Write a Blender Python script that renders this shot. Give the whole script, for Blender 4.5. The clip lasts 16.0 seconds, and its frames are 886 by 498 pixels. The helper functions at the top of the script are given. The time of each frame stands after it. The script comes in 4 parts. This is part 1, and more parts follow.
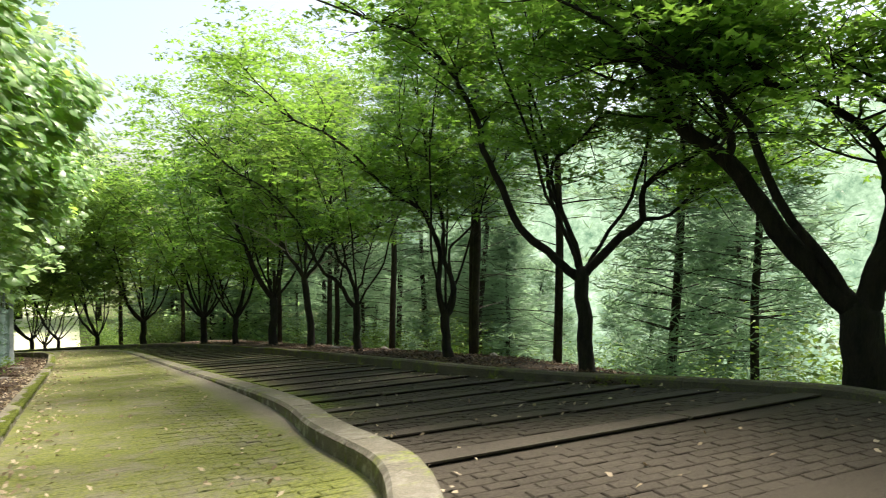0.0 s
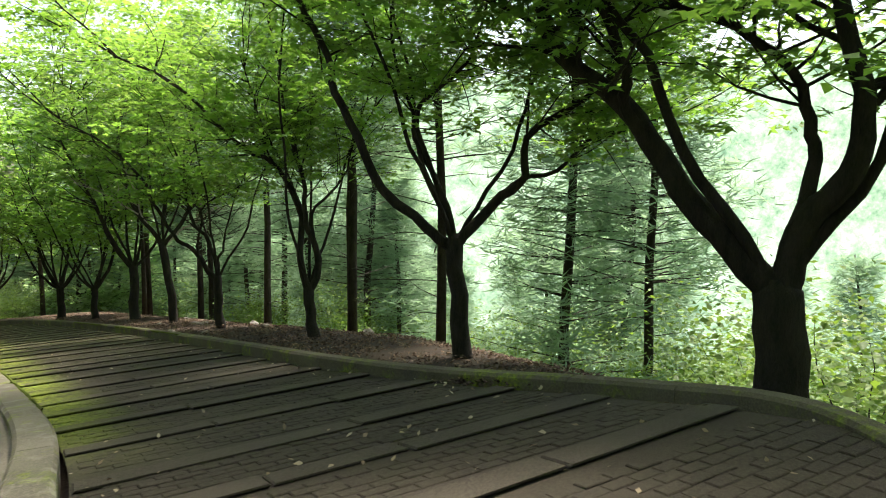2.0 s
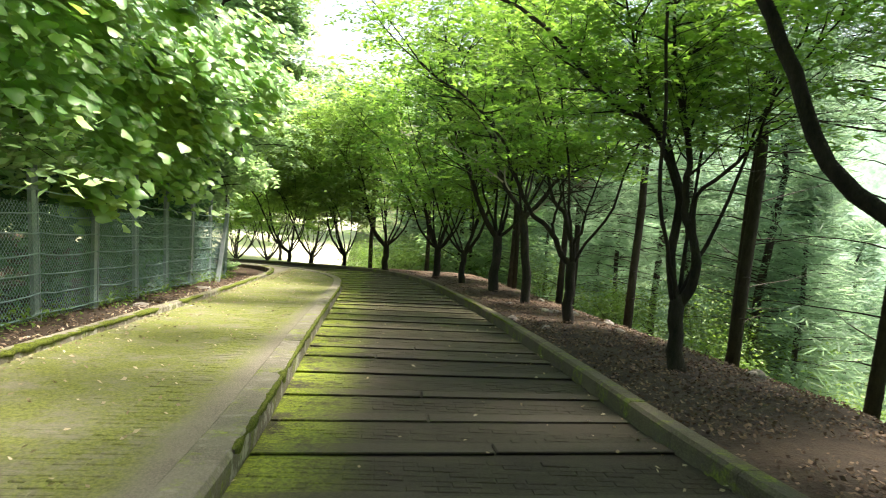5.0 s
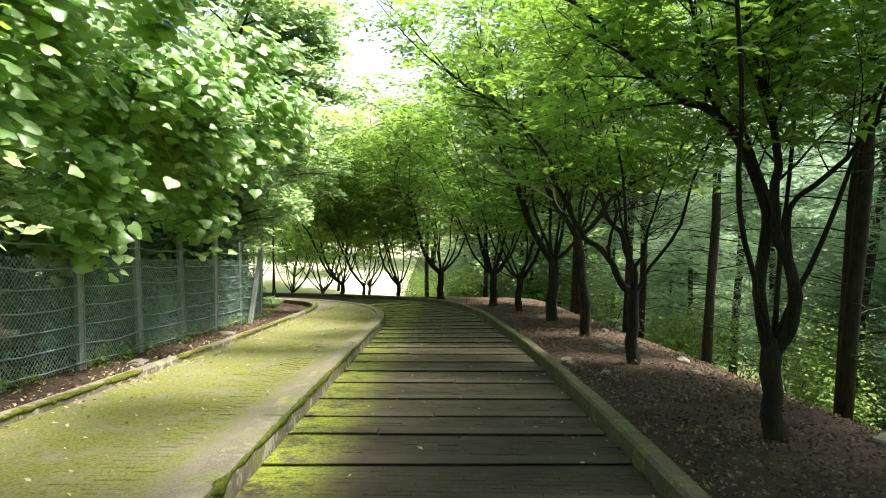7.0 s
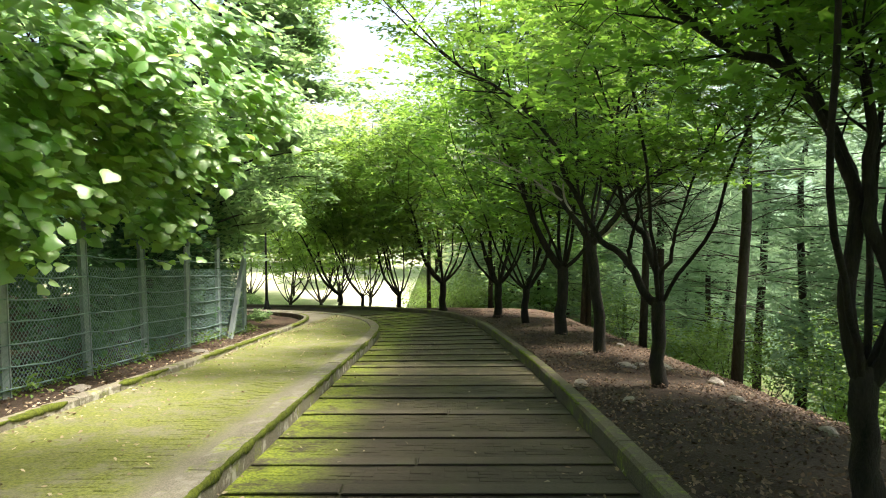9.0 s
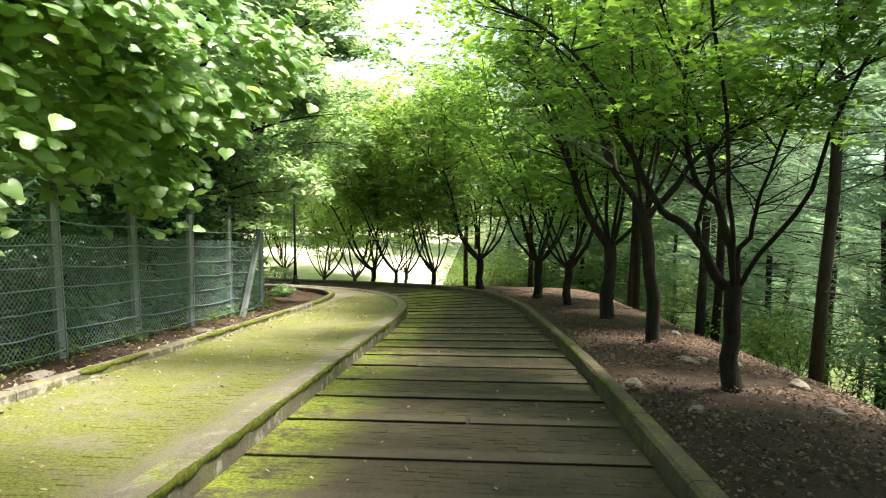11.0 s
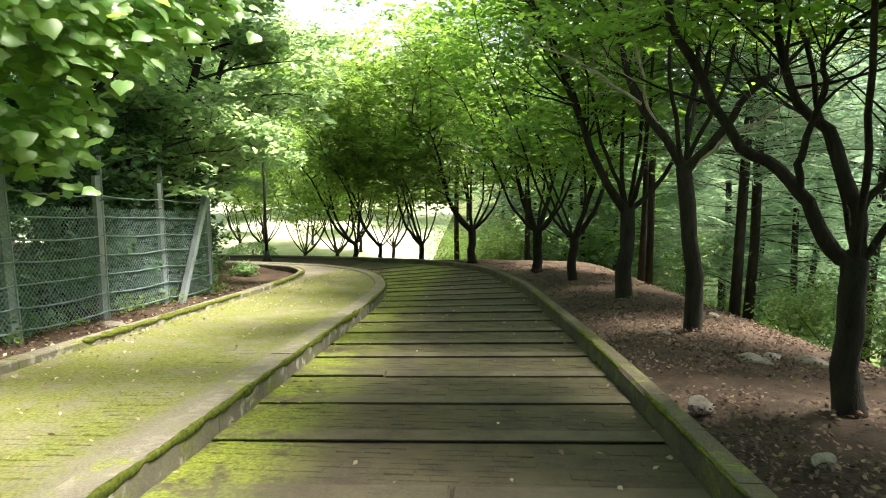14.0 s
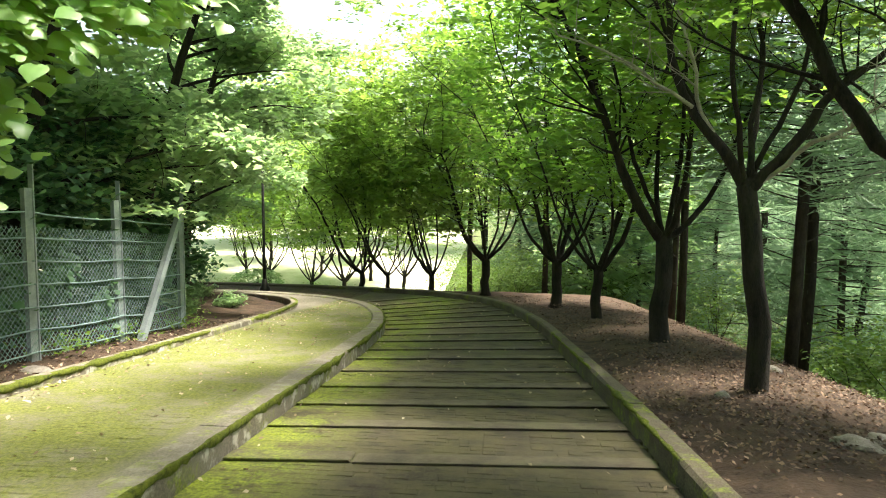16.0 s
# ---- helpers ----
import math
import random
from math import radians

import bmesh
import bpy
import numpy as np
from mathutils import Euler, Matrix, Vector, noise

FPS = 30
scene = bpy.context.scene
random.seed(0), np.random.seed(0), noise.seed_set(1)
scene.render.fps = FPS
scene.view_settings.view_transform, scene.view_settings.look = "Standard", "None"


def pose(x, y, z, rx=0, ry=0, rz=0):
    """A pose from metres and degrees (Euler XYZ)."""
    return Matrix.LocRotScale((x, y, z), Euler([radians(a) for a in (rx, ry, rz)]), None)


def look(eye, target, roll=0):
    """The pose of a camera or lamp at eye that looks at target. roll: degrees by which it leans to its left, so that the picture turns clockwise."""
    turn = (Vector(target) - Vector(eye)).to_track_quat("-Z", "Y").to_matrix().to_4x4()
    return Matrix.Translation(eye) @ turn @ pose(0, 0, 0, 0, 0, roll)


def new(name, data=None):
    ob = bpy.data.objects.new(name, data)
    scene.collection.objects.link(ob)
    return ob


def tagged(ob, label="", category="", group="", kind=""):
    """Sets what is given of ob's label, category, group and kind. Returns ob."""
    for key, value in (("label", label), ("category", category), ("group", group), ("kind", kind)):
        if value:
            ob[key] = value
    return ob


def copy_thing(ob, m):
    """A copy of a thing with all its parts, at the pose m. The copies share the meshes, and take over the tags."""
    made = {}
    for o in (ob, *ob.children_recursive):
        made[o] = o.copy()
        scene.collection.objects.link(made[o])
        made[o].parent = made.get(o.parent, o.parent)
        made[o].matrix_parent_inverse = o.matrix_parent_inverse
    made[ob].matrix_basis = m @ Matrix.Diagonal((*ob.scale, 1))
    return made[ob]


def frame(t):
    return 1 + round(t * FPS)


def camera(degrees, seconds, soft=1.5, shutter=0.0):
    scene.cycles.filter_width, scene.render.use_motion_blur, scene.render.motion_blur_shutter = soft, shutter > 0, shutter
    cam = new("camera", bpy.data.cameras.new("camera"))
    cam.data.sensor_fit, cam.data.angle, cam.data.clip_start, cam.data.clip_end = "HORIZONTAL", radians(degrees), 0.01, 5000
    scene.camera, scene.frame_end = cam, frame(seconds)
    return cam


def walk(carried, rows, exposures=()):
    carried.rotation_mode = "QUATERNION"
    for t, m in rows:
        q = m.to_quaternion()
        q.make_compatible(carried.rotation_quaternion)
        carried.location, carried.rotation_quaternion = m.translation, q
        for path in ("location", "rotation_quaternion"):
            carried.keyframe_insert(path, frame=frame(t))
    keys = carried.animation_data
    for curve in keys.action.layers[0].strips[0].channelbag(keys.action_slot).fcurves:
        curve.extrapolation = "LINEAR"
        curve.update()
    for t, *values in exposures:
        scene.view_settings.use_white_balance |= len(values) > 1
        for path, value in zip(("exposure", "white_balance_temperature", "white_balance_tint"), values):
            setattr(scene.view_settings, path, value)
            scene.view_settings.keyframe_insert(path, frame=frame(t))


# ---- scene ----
cam = camera(64.6, 16.0, soft=1.0, shutter=0.35)

PATH = [
    (0, (-0.247, -0.114, 1.028), (0.686, 1.654, 0.975), 0.5),
    (0.5, (0.13, 0.157, 1.048), (1.14, 1.882, 0.984), 1.1),
    (1, (0.502, 0.458, 1.047), (1.581, 2.139, 0.942), -0.3),
    (1.5, (0.921, 0.791, 1.057), (2.066, 2.425, 0.914), 0.0),
    (2, (1.314, 1.2, 1.071), (2.475, 2.819, 0.899), 0.1),
    (2.5, (1.674, 1.654, 1.077), (2.761, 3.321, 0.885), 0.9),
    (3, (1.971, 2.197, 1.029), (2.84, 3.985, 0.808), 0.2),
    (3.5, (2.245, 2.696, 1.022), (2.904, 4.569, 0.784), 0.2),
    (4, (2.492, 3.244, 1.002), (2.979, 5.168, 0.758), 0.9),
    (4.5, (2.707, 3.776, 0.962), (3.068, 5.727, 0.708), 2.0),
    (5, (2.825, 4.264, 0.952), (3.004, 6.238, 0.683), 4.0),
    (7.5, (3.686, 6.63, 0.915), (3.66, 8.62, 0.717), 0.4),
    (8, (3.715, 6.982, 0.829), (3.7, 8.973, 0.642), 0.6),
    (8.5, (3.725, 7.477, 0.747), (3.703, 9.468, 0.561), 0.4),
    (11, (3.934, 9.776, 0.407), (3.779, 11.754, 0.152), 0.7),
    (11.5, (3.93, 10.239, 0.353), (3.735, 12.208, 0.064), 0.8),
    (12, (3.884, 10.721, 0.235), (3.651, 12.682, -0.078), 0.9),
    (12.5, (3.876, 11.226, 0.154), (3.624, 13.184, -0.166), 1.0),
    (13, (3.887, 11.703, 0.041), (3.666, 13.664, -0.285), 0.4),
    (13.5, (3.907, 12.233, -0.007), (3.748, 14.199, -0.341), -0.6),
    (14, (3.891, 12.727, -0.086), (3.758, 14.695, -0.416), -0.1),
    (14.5, (3.865, 13.208, -0.147), (3.748, 15.181, -0.454), 0.3),
    (15, (3.873, 13.705, -0.208), (3.733, 15.679, -0.493), 0.7),
    (15.5, (3.901, 14.211, -0.296), (3.733, 16.187, -0.559), 0.6),
    (16, (3.946, 14.717, -0.342), (3.765, 16.693, -0.591), 0.6),
]
EXPOSURES = [(t, ev, 6800, 10) for t, ev in ((0.0, 1.2), (2.0, 1.7), (2.6, 2.0), (3.5, 2.2), (5.0, 1.95), (8.0, 1.75), (11.0, 1.85), (13.5, 1.95), (16.0, 2.15))]
walk(cam, [(t, look(eye, target, roll)) for t, eye, target, roll in PATH], EXPOSURES)

# ---- world, sun, exposure ----
SUN_EL, SUN_AZ = 65.0, 33.0      # degrees; azimuth counted from +x towards +y
world = bpy.data.worlds.new("sky")
scene.world = world
world.use_nodes = True
wn = world.node_tree
sky = wn.nodes.new("ShaderNodeTexSky")
sky.sky_type, sky.sun_disc = "NISHITA", False
sky.sun_elevation, sky.sun_rotation = radians(SUN_EL), radians(90 - SUN_AZ)
sky.air_density, sky.dust_density, sky.ozone_density = 1.0, 4.0, 0.2
wn.nodes["Background"].inputs["Strength"].default_value = 0.12
wn.links.new(sky.outputs[0], wn.nodes["Background"].inputs["Color"])
sun_data = bpy.data.lights.new("sun", "SUN")
sun_data.energy, sun_data.angle, sun_data.color = 4.6, radians(12), (1.0, 0.95, 0.86)
sun = new("sun", sun_data)
sa, se = radians(SUN_AZ), radians(SUN_EL)
sun.matrix_world = look((0, 0, 30), (-math.cos(sa) * math.cos(se), -math.sin(sa) * math.cos(se), 30 - math.sin(se)))


# ---- materials ----
def material(name):
    m = bpy.data.materials.new(name)
    m.use_nodes = True
    nt = m.node_tree
    return m, nt, nt.nodes["Principled BSDF"]


def node(nt, kind, **inputs):
    n = nt.nodes.new(kind)
    for key, value in inputs.items():
        n.inputs[key.replace("_", " ")].default_value = value
    return n


def ramp_of(nt, source, stops):
    r = nt.nodes.new("ShaderNodeValToRGB")
    while len(r.color_ramp.elements) < len(stops):
        r.color_ramp.elements.new(0.5)
    for e, (p, c) in zip(r.color_ramp.elements, stops):
        e.position, e.color = p, (*c, 1)
    nt.links.new(source, r.inputs[0])
    return r.outputs[0]


def mix(nt, fac, a, b):
    n = nt.nodes.new("ShaderNodeMix")
    n.data_type = "RGBA"
    for sock, v in ((n.inputs[0], fac), (n.inputs[6], a), (n.inputs[7], b)):
        if hasattr(v, "node"):
            nt.links.new(v, sock)
        else:
            sock.default_value = v if not isinstance(v, tuple) else (*v, 1)
    return n.outputs[2]


def noise_of(nt, scale, detail=4.0, rough=0.6, stretch=None):
    geo = nt.nodes.new("ShaderNodeNewGeometry")
    n = node(nt, "ShaderNodeTexNoise", Scale=scale, Detail=detail, Roughness=rough)
    src = geo.outputs["Position"]
    if stretch:
        mp = nt.nodes.new("ShaderNodeMapping")
        mp.inputs["Scale"].default_value = stretch
        nt.links.new(src, mp.inputs[0])
        src = mp.outputs[0]
    nt.links.new(src, n.inputs["Vector"])
    return n.outputs["Fac"]


def bump(nt, bsdf, height, strength=0.4, distance=0.02):
    b = node(nt, "ShaderNodeBump", Strength=strength, Distance=distance)
    nt.links.new(height, b.inputs["Height"])
    nt.links.new(b.outputs[0], bsdf.inputs["Normal"])


def math_of(nt, op, a, b=0.0):
    n = nt.nodes.new("ShaderNodeMath")
    n.operation = op
    for sock, v in ((n.inputs[0], a), (n.inputs[1], b)):
        if hasattr(v, "node"):
            nt.links.new(v, sock)
        else:
            sock.default_value = v
    return n.outputs[0]


def smooth_step(nt, v, lo, hi):
    n = nt.nodes.new("ShaderNodeMapRange")
    n.interpolation_type = "SMOOTHSTEP"
    n.inputs["From Min"].default_value, n.inputs["From Max"].default_value = lo, hi
    nt.links.new(v, n.inputs["Value"])
    return n.outputs[0]


def axis_of(nt, k):
    geo = nt.nodes.new("ShaderNodeNewGeometry")
    sep = nt.nodes.new("ShaderNodeSeparateXYZ")
    nt.links.new(geo.outputs["Position"], sep.inputs[0])
    return sep.outputs[k]


MOSS = (0.24, 0.29, 0.03)
MOSS_DARK = (0.105, 0.13, 0.02)


def paving_material(name, base, dirt, moss_lo, moss_hi, moss_x, moss_from=None, moss=None):
    """Old concrete paving; moss has settled thickly in bands along x."""
    m, nt, b = material(name)
    grain = noise_of(nt, 60, 5, 0.7)
    stain = noise_of(nt, 1.3, 4, 0.6)
    c = ramp_of(nt, stain, [(0.3, dirt), (0.7, base)])
    c = mix(nt, smooth_step(nt, grain, 0.35, 0.75), c, tuple(v * 1.35 for v in base))
    oi = nt.nodes.new("ShaderNodeNewGeometry")
    hue = math_of(nt, "MULTIPLY", oi.outputs["Random Per Island"], 0.22)
    c = mix(nt, hue, c, tuple(v * 0.6 for v in dirt))
    x = axis_of(nt, 0)
    near = None
    for lo, hi, fade in moss_x:
        a = smooth_step(nt, x, lo - fade, lo)
        z = smooth_step(nt, x, hi, hi + fade)
        band = math_of(nt, "SUBTRACT", a, z)
        near = band if near is None else math_of(nt, "MAXIMUM", near, band)
    patch = math_of(nt, "ADD", math_of(nt, "MULTIPLY", noise_of(nt, 2.2, 6, 0.68), 0.75), math_of(nt, "MULTIPLY", noise_of(nt, 14, 4, 0.7), 0.35))
    fac = math_of(nt, "MULTIPLY", smooth_step(nt, patch, moss_lo, moss_hi), near)
    if moss_from is not None:
        fac = math_of(nt, "MULTIPLY", fac, smooth_step(nt, axis_of(nt, 1), moss_from, moss_from + 4.0))
    green = mix(nt, smooth_step(nt, noise_of(nt, 35, 3), 0.35, 0.65), *(moss or (MOSS_DARK, MOSS)))
    c = mix(nt, fac, c, green)
    nt.links.new(c, b.inputs["Base Color"])
    b.inputs["Roughness"].default_value = 0.9
    b.inputs["Specular IOR Level"].default_value = 0.2
    bump(nt, b, math_of(nt, "ADD", grain, math_of(nt, "MULTIPLY", noise_of(nt, 220, 3), 0.6)), 0.6, 0.012)
    return m


def simple_material(name, a, c, scale=8.0, rough=0.85, metal=0.0, strength=0.5, dist=0.01, stretch=None, island=0.0):
    m, nt, b = material(name)
    n1 = noise_of(nt, scale, 5, 0.65, stretch)
    n2 = noise_of(nt, scale * 9, 3, 0.6, stretch)
    col = ramp_of(nt, math_of(nt, "ADD", math_of(nt, "MULTIPLY", n1, 0.65), math_of(nt, "MULTIPLY", n2, 0.35)), [(0.35, a), (0.65, c)])
    if island:
        g = nt.nodes.new("ShaderNodeNewGeometry")
        col = mix(nt, math_of(nt, "MULTIPLY", g.outputs["Random Per Island"], island), col, tuple(v * 0.35 for v in a))
    nt.links.new(col, b.inputs["Base Color"])
    b.inputs["Roughness"].default_value, b.inputs["Metallic"].default_value = rough, metal
    b.inputs["Specular IOR Level"].default_value = 0.25
    bump(nt, b, math_of(nt, "ADD", n1, n2), strength, dist)
    return m


def leaf_material(name, colours, glow, through_light=0.45, rough=0.5):
    """A thin leaf: part of the light passes through it. Colours vary leaf by leaf."""
    m, nt, b = material(name)
    g = nt.nodes.new("ShaderNodeNewGeometry")
    r = g.outputs["Random Per Island"]
    patch = noise_of(nt, 0.8, 2, 0.5)
    v = math_of(nt, "ADD", math_of(nt, "MULTIPLY", r, 0.6), math_of(nt, "MULTIPLY", patch, 0.4))
    k = len(colours)
    col = ramp_of(nt, v, [(0.2 + 0.6 * i / max(1, k - 1), c) for i, c in enumerate(colours)])
    nt.links.new(col, b.inputs["Base Color"])
    b.inputs["Roughness"].default_value = rough
    b.inputs["Specular IOR Level"].default_value = 0.3
    tr = nt.nodes.new("ShaderNodeBsdfTranslucent")
    nt.links.new(mix(nt, 0.7, col, glow), tr.inputs["Color"])
    mx = nt.nodes.new("ShaderNodeMixShader")
    mx.inputs[0].default_value = through_light
    nt.links.new(b.outputs[0], mx.inputs[1])
    nt.links.new(tr.outputs[0], mx.inputs[2])
    nt.links.new(mx.outputs[0], nt.nodes["Material Output"].inputs["Surface"])
    return m


M_PATH = paving_material("mossy_path_paving", (0.185, 0.166, 0.13), (0.095, 0.082, 0.063), 0.33, 0.64, [(-0.75, 1.3, 0.3)], None, ((0.082, 0.094, 0.022), (0.165, 0.178, 0.042)))
M_RAMP = paving_material("ramp_paving", (0.056, 0.046, 0.034), (0.027, 0.022, 0.016), 0.40, 0.60, [(1.0, 2.0, 0.95)], 5.5)
M_EDGE = paving_material("edging_stone", (0.072, 0.060, 0.046), (0.038, 0.031, 0.024), 0.44, 0.62, [(1.0, 2.0, 0.8)], 6.5)
M_CURB = paving_material("curb_concrete", (0.18, 0.163, 0.128), (0.09, 0.077, 0.058), 0.54, 0.74, [(-3.0, 6.0, 0.5)])
def add_lime(m):
    nt = m.node_tree
    b = nt.nodes["Principled BSDF"]
    old = b.inputs["Base Color"].links[0].from_socket
    geo = nt.nodes.new("ShaderNodeNewGeometry")
    sep = nt.nodes.new("ShaderNodeSeparateXYZ")
    nt.links.new(geo.outputs["True Normal"], sep.inputs[0])
    upright = math_of(nt, "SUBTRACT", 0.8, math_of(nt, "MULTIPLY", math_of(nt, "ABSOLUTE", sep.outputs[2]), 0.6))
    fac = math_of(nt, "MULTIPLY", smooth_step(nt, noise_of(nt, 5.0, 5, 0.65), 0.50, 0.64), upright)
    nt.links.new(mix(nt, fac, old, (0.42, 0.40, 0.35)), b.inputs["Base Color"])


add_lime(M_CURB)


def add_slope_tint(m, colour, lo, hi, amount):
    """A tint in ragged patches, thicker down the slope; it carries growth and painted sunlight."""
    nt = m.node_tree
    b = nt.nodes["Principled BSDF"]
    old = b.inputs["Base Color"].links[0].from_socket
    fac = math_of(nt, "MULTIPLY", smooth_step(nt, axis_of(nt, 1), lo, hi), smooth_step(nt, noise_of(nt, 3.0, 6, 0.7), 0.3, 0.65))
    nt.links.new(mix(nt, math_of(nt, "MULTIPLY", fac, amount), old, colour), b.inputs["Base Color"])


# Moss growth, and the sun on the lower ramp, both put into the colour.
add_slope_tint(M_RAMP, (0.12, 0.108, 0.05), 12.0, 22.0, 0.62)
add_slope_tint(M_EDGE, (0.16, 0.142, 0.085), 12.0, 22.0, 0.62)
M_KERB = paving_material("stained_kerb_concrete", (0.13, 0.11, 0.08), (0.055, 0.045, 0.032), 0.54, 0.76, [(-3.0, 7.0, 0.5)])
M_SOIL = simple_material("leafy_soil", (0.018, 0.012, 0.008), (0.05, 0.033, 0.022), 3.0, 0.95, strength=0.8, dist=0.03)
def add_cover(m):
    """Low green cover takes over on the slope and beyond the bend."""
    nt = m.node_tree
    b = nt.nodes["Principled BSDF"]
    old = b.inputs["Base Color"].links[0].from_socket
    where = math_of(nt, "MAXIMUM", smooth_step(nt, axis_of(nt, 0), 8.6, 11.0), smooth_step(nt, axis_of(nt, 1), 42.5, 46.0))
    fac = math_of(nt, "MULTIPLY", where, smooth_step(nt, noise_of(nt, 1.1, 5, 0.7), 0.3, 0.6))
    green = mix(nt, smooth_step(nt, noise_of(nt, 9.0, 4, 0.7), 0.35, 0.65), (0.045, 0.075, 0.02), (0.13, 0.18, 0.05))
    nt.links.new(mix(nt, fac, old, green), b.inputs["Base Color"])


# Dry paler soil plus the lower bank's sunlit patch, put into the colour.
add_slope_tint(M_SOIL, (0.10, 0.062, 0.04), 15.0, 25.0, 0.5)
add_cover(M_SOIL)
M_BARK = simple_material("maple_bark", (0.011, 0.009, 0.007), (0.040, 0.032, 0.025), 9.0, 0.9, strength=0.8, dist=0.02, stretch=(1, 1, 0.25))
M_PALE = simple_material("pale_dead_bark", (0.20, 0.17, 0.14), (0.42, 0.38, 0.33), 9.0, 0.85, strength=0.5, dist=0.01)
M_PINE = simple_material("pine_bark", (0.018, 0.014, 0.011), (0.06, 0.046, 0.037), 12.0, 0.95, strength=0.9, dist=0.02, stretch=(1, 1, 0.3))
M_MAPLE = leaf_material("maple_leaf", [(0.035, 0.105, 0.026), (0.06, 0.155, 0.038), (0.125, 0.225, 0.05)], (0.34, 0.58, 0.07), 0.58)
# Maple leaf again, with the sun on these crowns put into its colours.
M_MAPLE_SUN = leaf_material("maple_leaf_painted_sun", [(0.065, 0.14, 0.035), (0.11, 0.20, 0.05), (0.19, 0.28, 0.07)], (0.40, 0.60, 0.10), 0.62)
M_VINE = leaf_material("vine_leaf", [(0.09, 0.22, 0.065), (0.17, 0.32, 0.11), (0.28, 0.43, 0.18)], (0.60, 0.84, 0.13), 0.48, 0.38)
M_VINE.node_tree.nodes["Principled BSDF"].inputs["Specular IOR Level"].default_value = 0.5
M_LEFT = leaf_material("broad_tree_leaf", [(0.12, 0.21, 0.10), (0.19, 0.30, 0.15), (0.30, 0.41, 0.24)], (0.50, 0.70, 0.28), 0.58, 0.4)
M_NEEDLE = leaf_material("pine_needles", [(0.08, 0.15, 0.095), (0.13, 0.21, 0.135), (0.19, 0.28, 0.185)], (0.36, 0.54, 0.29), 0.55)
# Darkened leaf: the shade below the overhanging vine is put into its colour.
M_UNDER = leaf_material("undergrowth_leaf_painted_shade", [(0.03, 0.08, 0.042), (0.055, 0.125, 0.062), (0.09, 0.18, 0.09)], (0.14, 0.30, 0.09), 0.35)
M_DRY = leaf_material("pale_dry_leaf", [(0.16, 0.12, 0.075), (0.30, 0.24, 0.16), (0.45, 0.38, 0.28)], (0.3, 0.2, 0.1), 0.1, 0.8)
M_SHRUB = leaf_material("shrub_leaf", [(0.05, 0.11, 0.02), (0.09, 0.17, 0.03), (0.16, 0.24, 0.05)], (0.25, 0.40, 0.04), 0.4)
M_LITTER = leaf_material("dry_leaf", [(0.022, 0.014, 0.009), (0.06, 0.039, 0.026), (0.20, 0.14, 0.098)], (0.2, 0.1, 0.04), 0.1, 0.8)
M_GALV = simple_material("galvanised_steel", (0.22, 0.26, 0.275), (0.38, 0.42, 0.43), 6.0, 0.5, 0.5, 0.15, 0.004)
M_WIRE = simple_material("green_coated_wire", (0.14, 0.22, 0.215), (0.26, 0.35, 0.34), 10.0, 0.5, 0.2, 0.1, 0.002)
M_LAMP = simple_material("dark_painted_iron", (0.012, 0.012, 0.011), (0.03, 0.028, 0.026), 10.0, 0.5, 0.4, 0.2, 0.004)
M_ROCK = simple_material("grey_rock", (0.12, 0.105, 0.09), (0.28, 0.25, 0.22), 7.0, 0.9, strength=0.7, dist=0.02)


# ---- the lie of the land ----
def grade(y):
    """Height of the path's slope: level at the head, then falling 13 in 100."""
    u = (y - 3.46) / 0.25
    return -0.45 - 0.13 * 0.25 * (u if u > 30 else math.log1p(math.exp(u)))


def soft(v, k=0.4):
    return v if v / k > 30 else k * math.log1p(math.exp(v / k))


def bank_edge(y):
    return 6.15 + 2.3 * min(1.0, max(0.0, (y - 3.0) / 9.0))


def land(x, y):
    z = grade(min(y, 42.5))
    if y > 42.5:
        z -= 0.30 * (y - 42.5) if y < 52 else 2.85
    z += 0.10 * soft(min(-x - 2.5, 12.0)) * (1.0 if y < 34 else max(0.0, 1 - (y - 34) / 4))
    fall = soft(x - bank_edge(y) - max(0.0, y - 45) * 0.9, 0.5)
    z -= 0.52 * min(fall, 30.0)
    return z


def bump_z(x, y):
    return 0.05 * noise.noise(Vector((x * 0.9, y * 0.9, 3.1))) + 0.02 * noise.noise(Vector((x * 3.7, y * 3.7, 9.2)))


def spline(points, step=0.35):
    """A smooth line through points, in even steps."""
    p = [Vector(q) for q in points]
    p = [2 * p[0] - p[1]] + p + [2 * p[-1] - p[-2]]
    fine = []
    for i in range(1, len(p) - 2):
        n = max(4, int((p[i + 1] - p[i]).length / 0.08))
        for k in range(n):
            t = k / n
            a, b, c, d = p[i - 1], p[i], p[i + 1], p[i + 2]
            fine.append(0.5 * (2 * b + (c - a) * t + (2 * a - 5 * b + 4 * c - d) * t * t + (3 * b - a - 3 * c + d) * t ** 3))
    fine.append(p[-2])
    out, left = [fine[0]], step
    for a, b in zip(fine, fine[1:]):
        seg = (b - a).length
        while seg >= left:
            a = a + (b - a) * (left / seg)
            seg -= left
            left = step
            out.append(a.copy())
        left -= seg
    return out


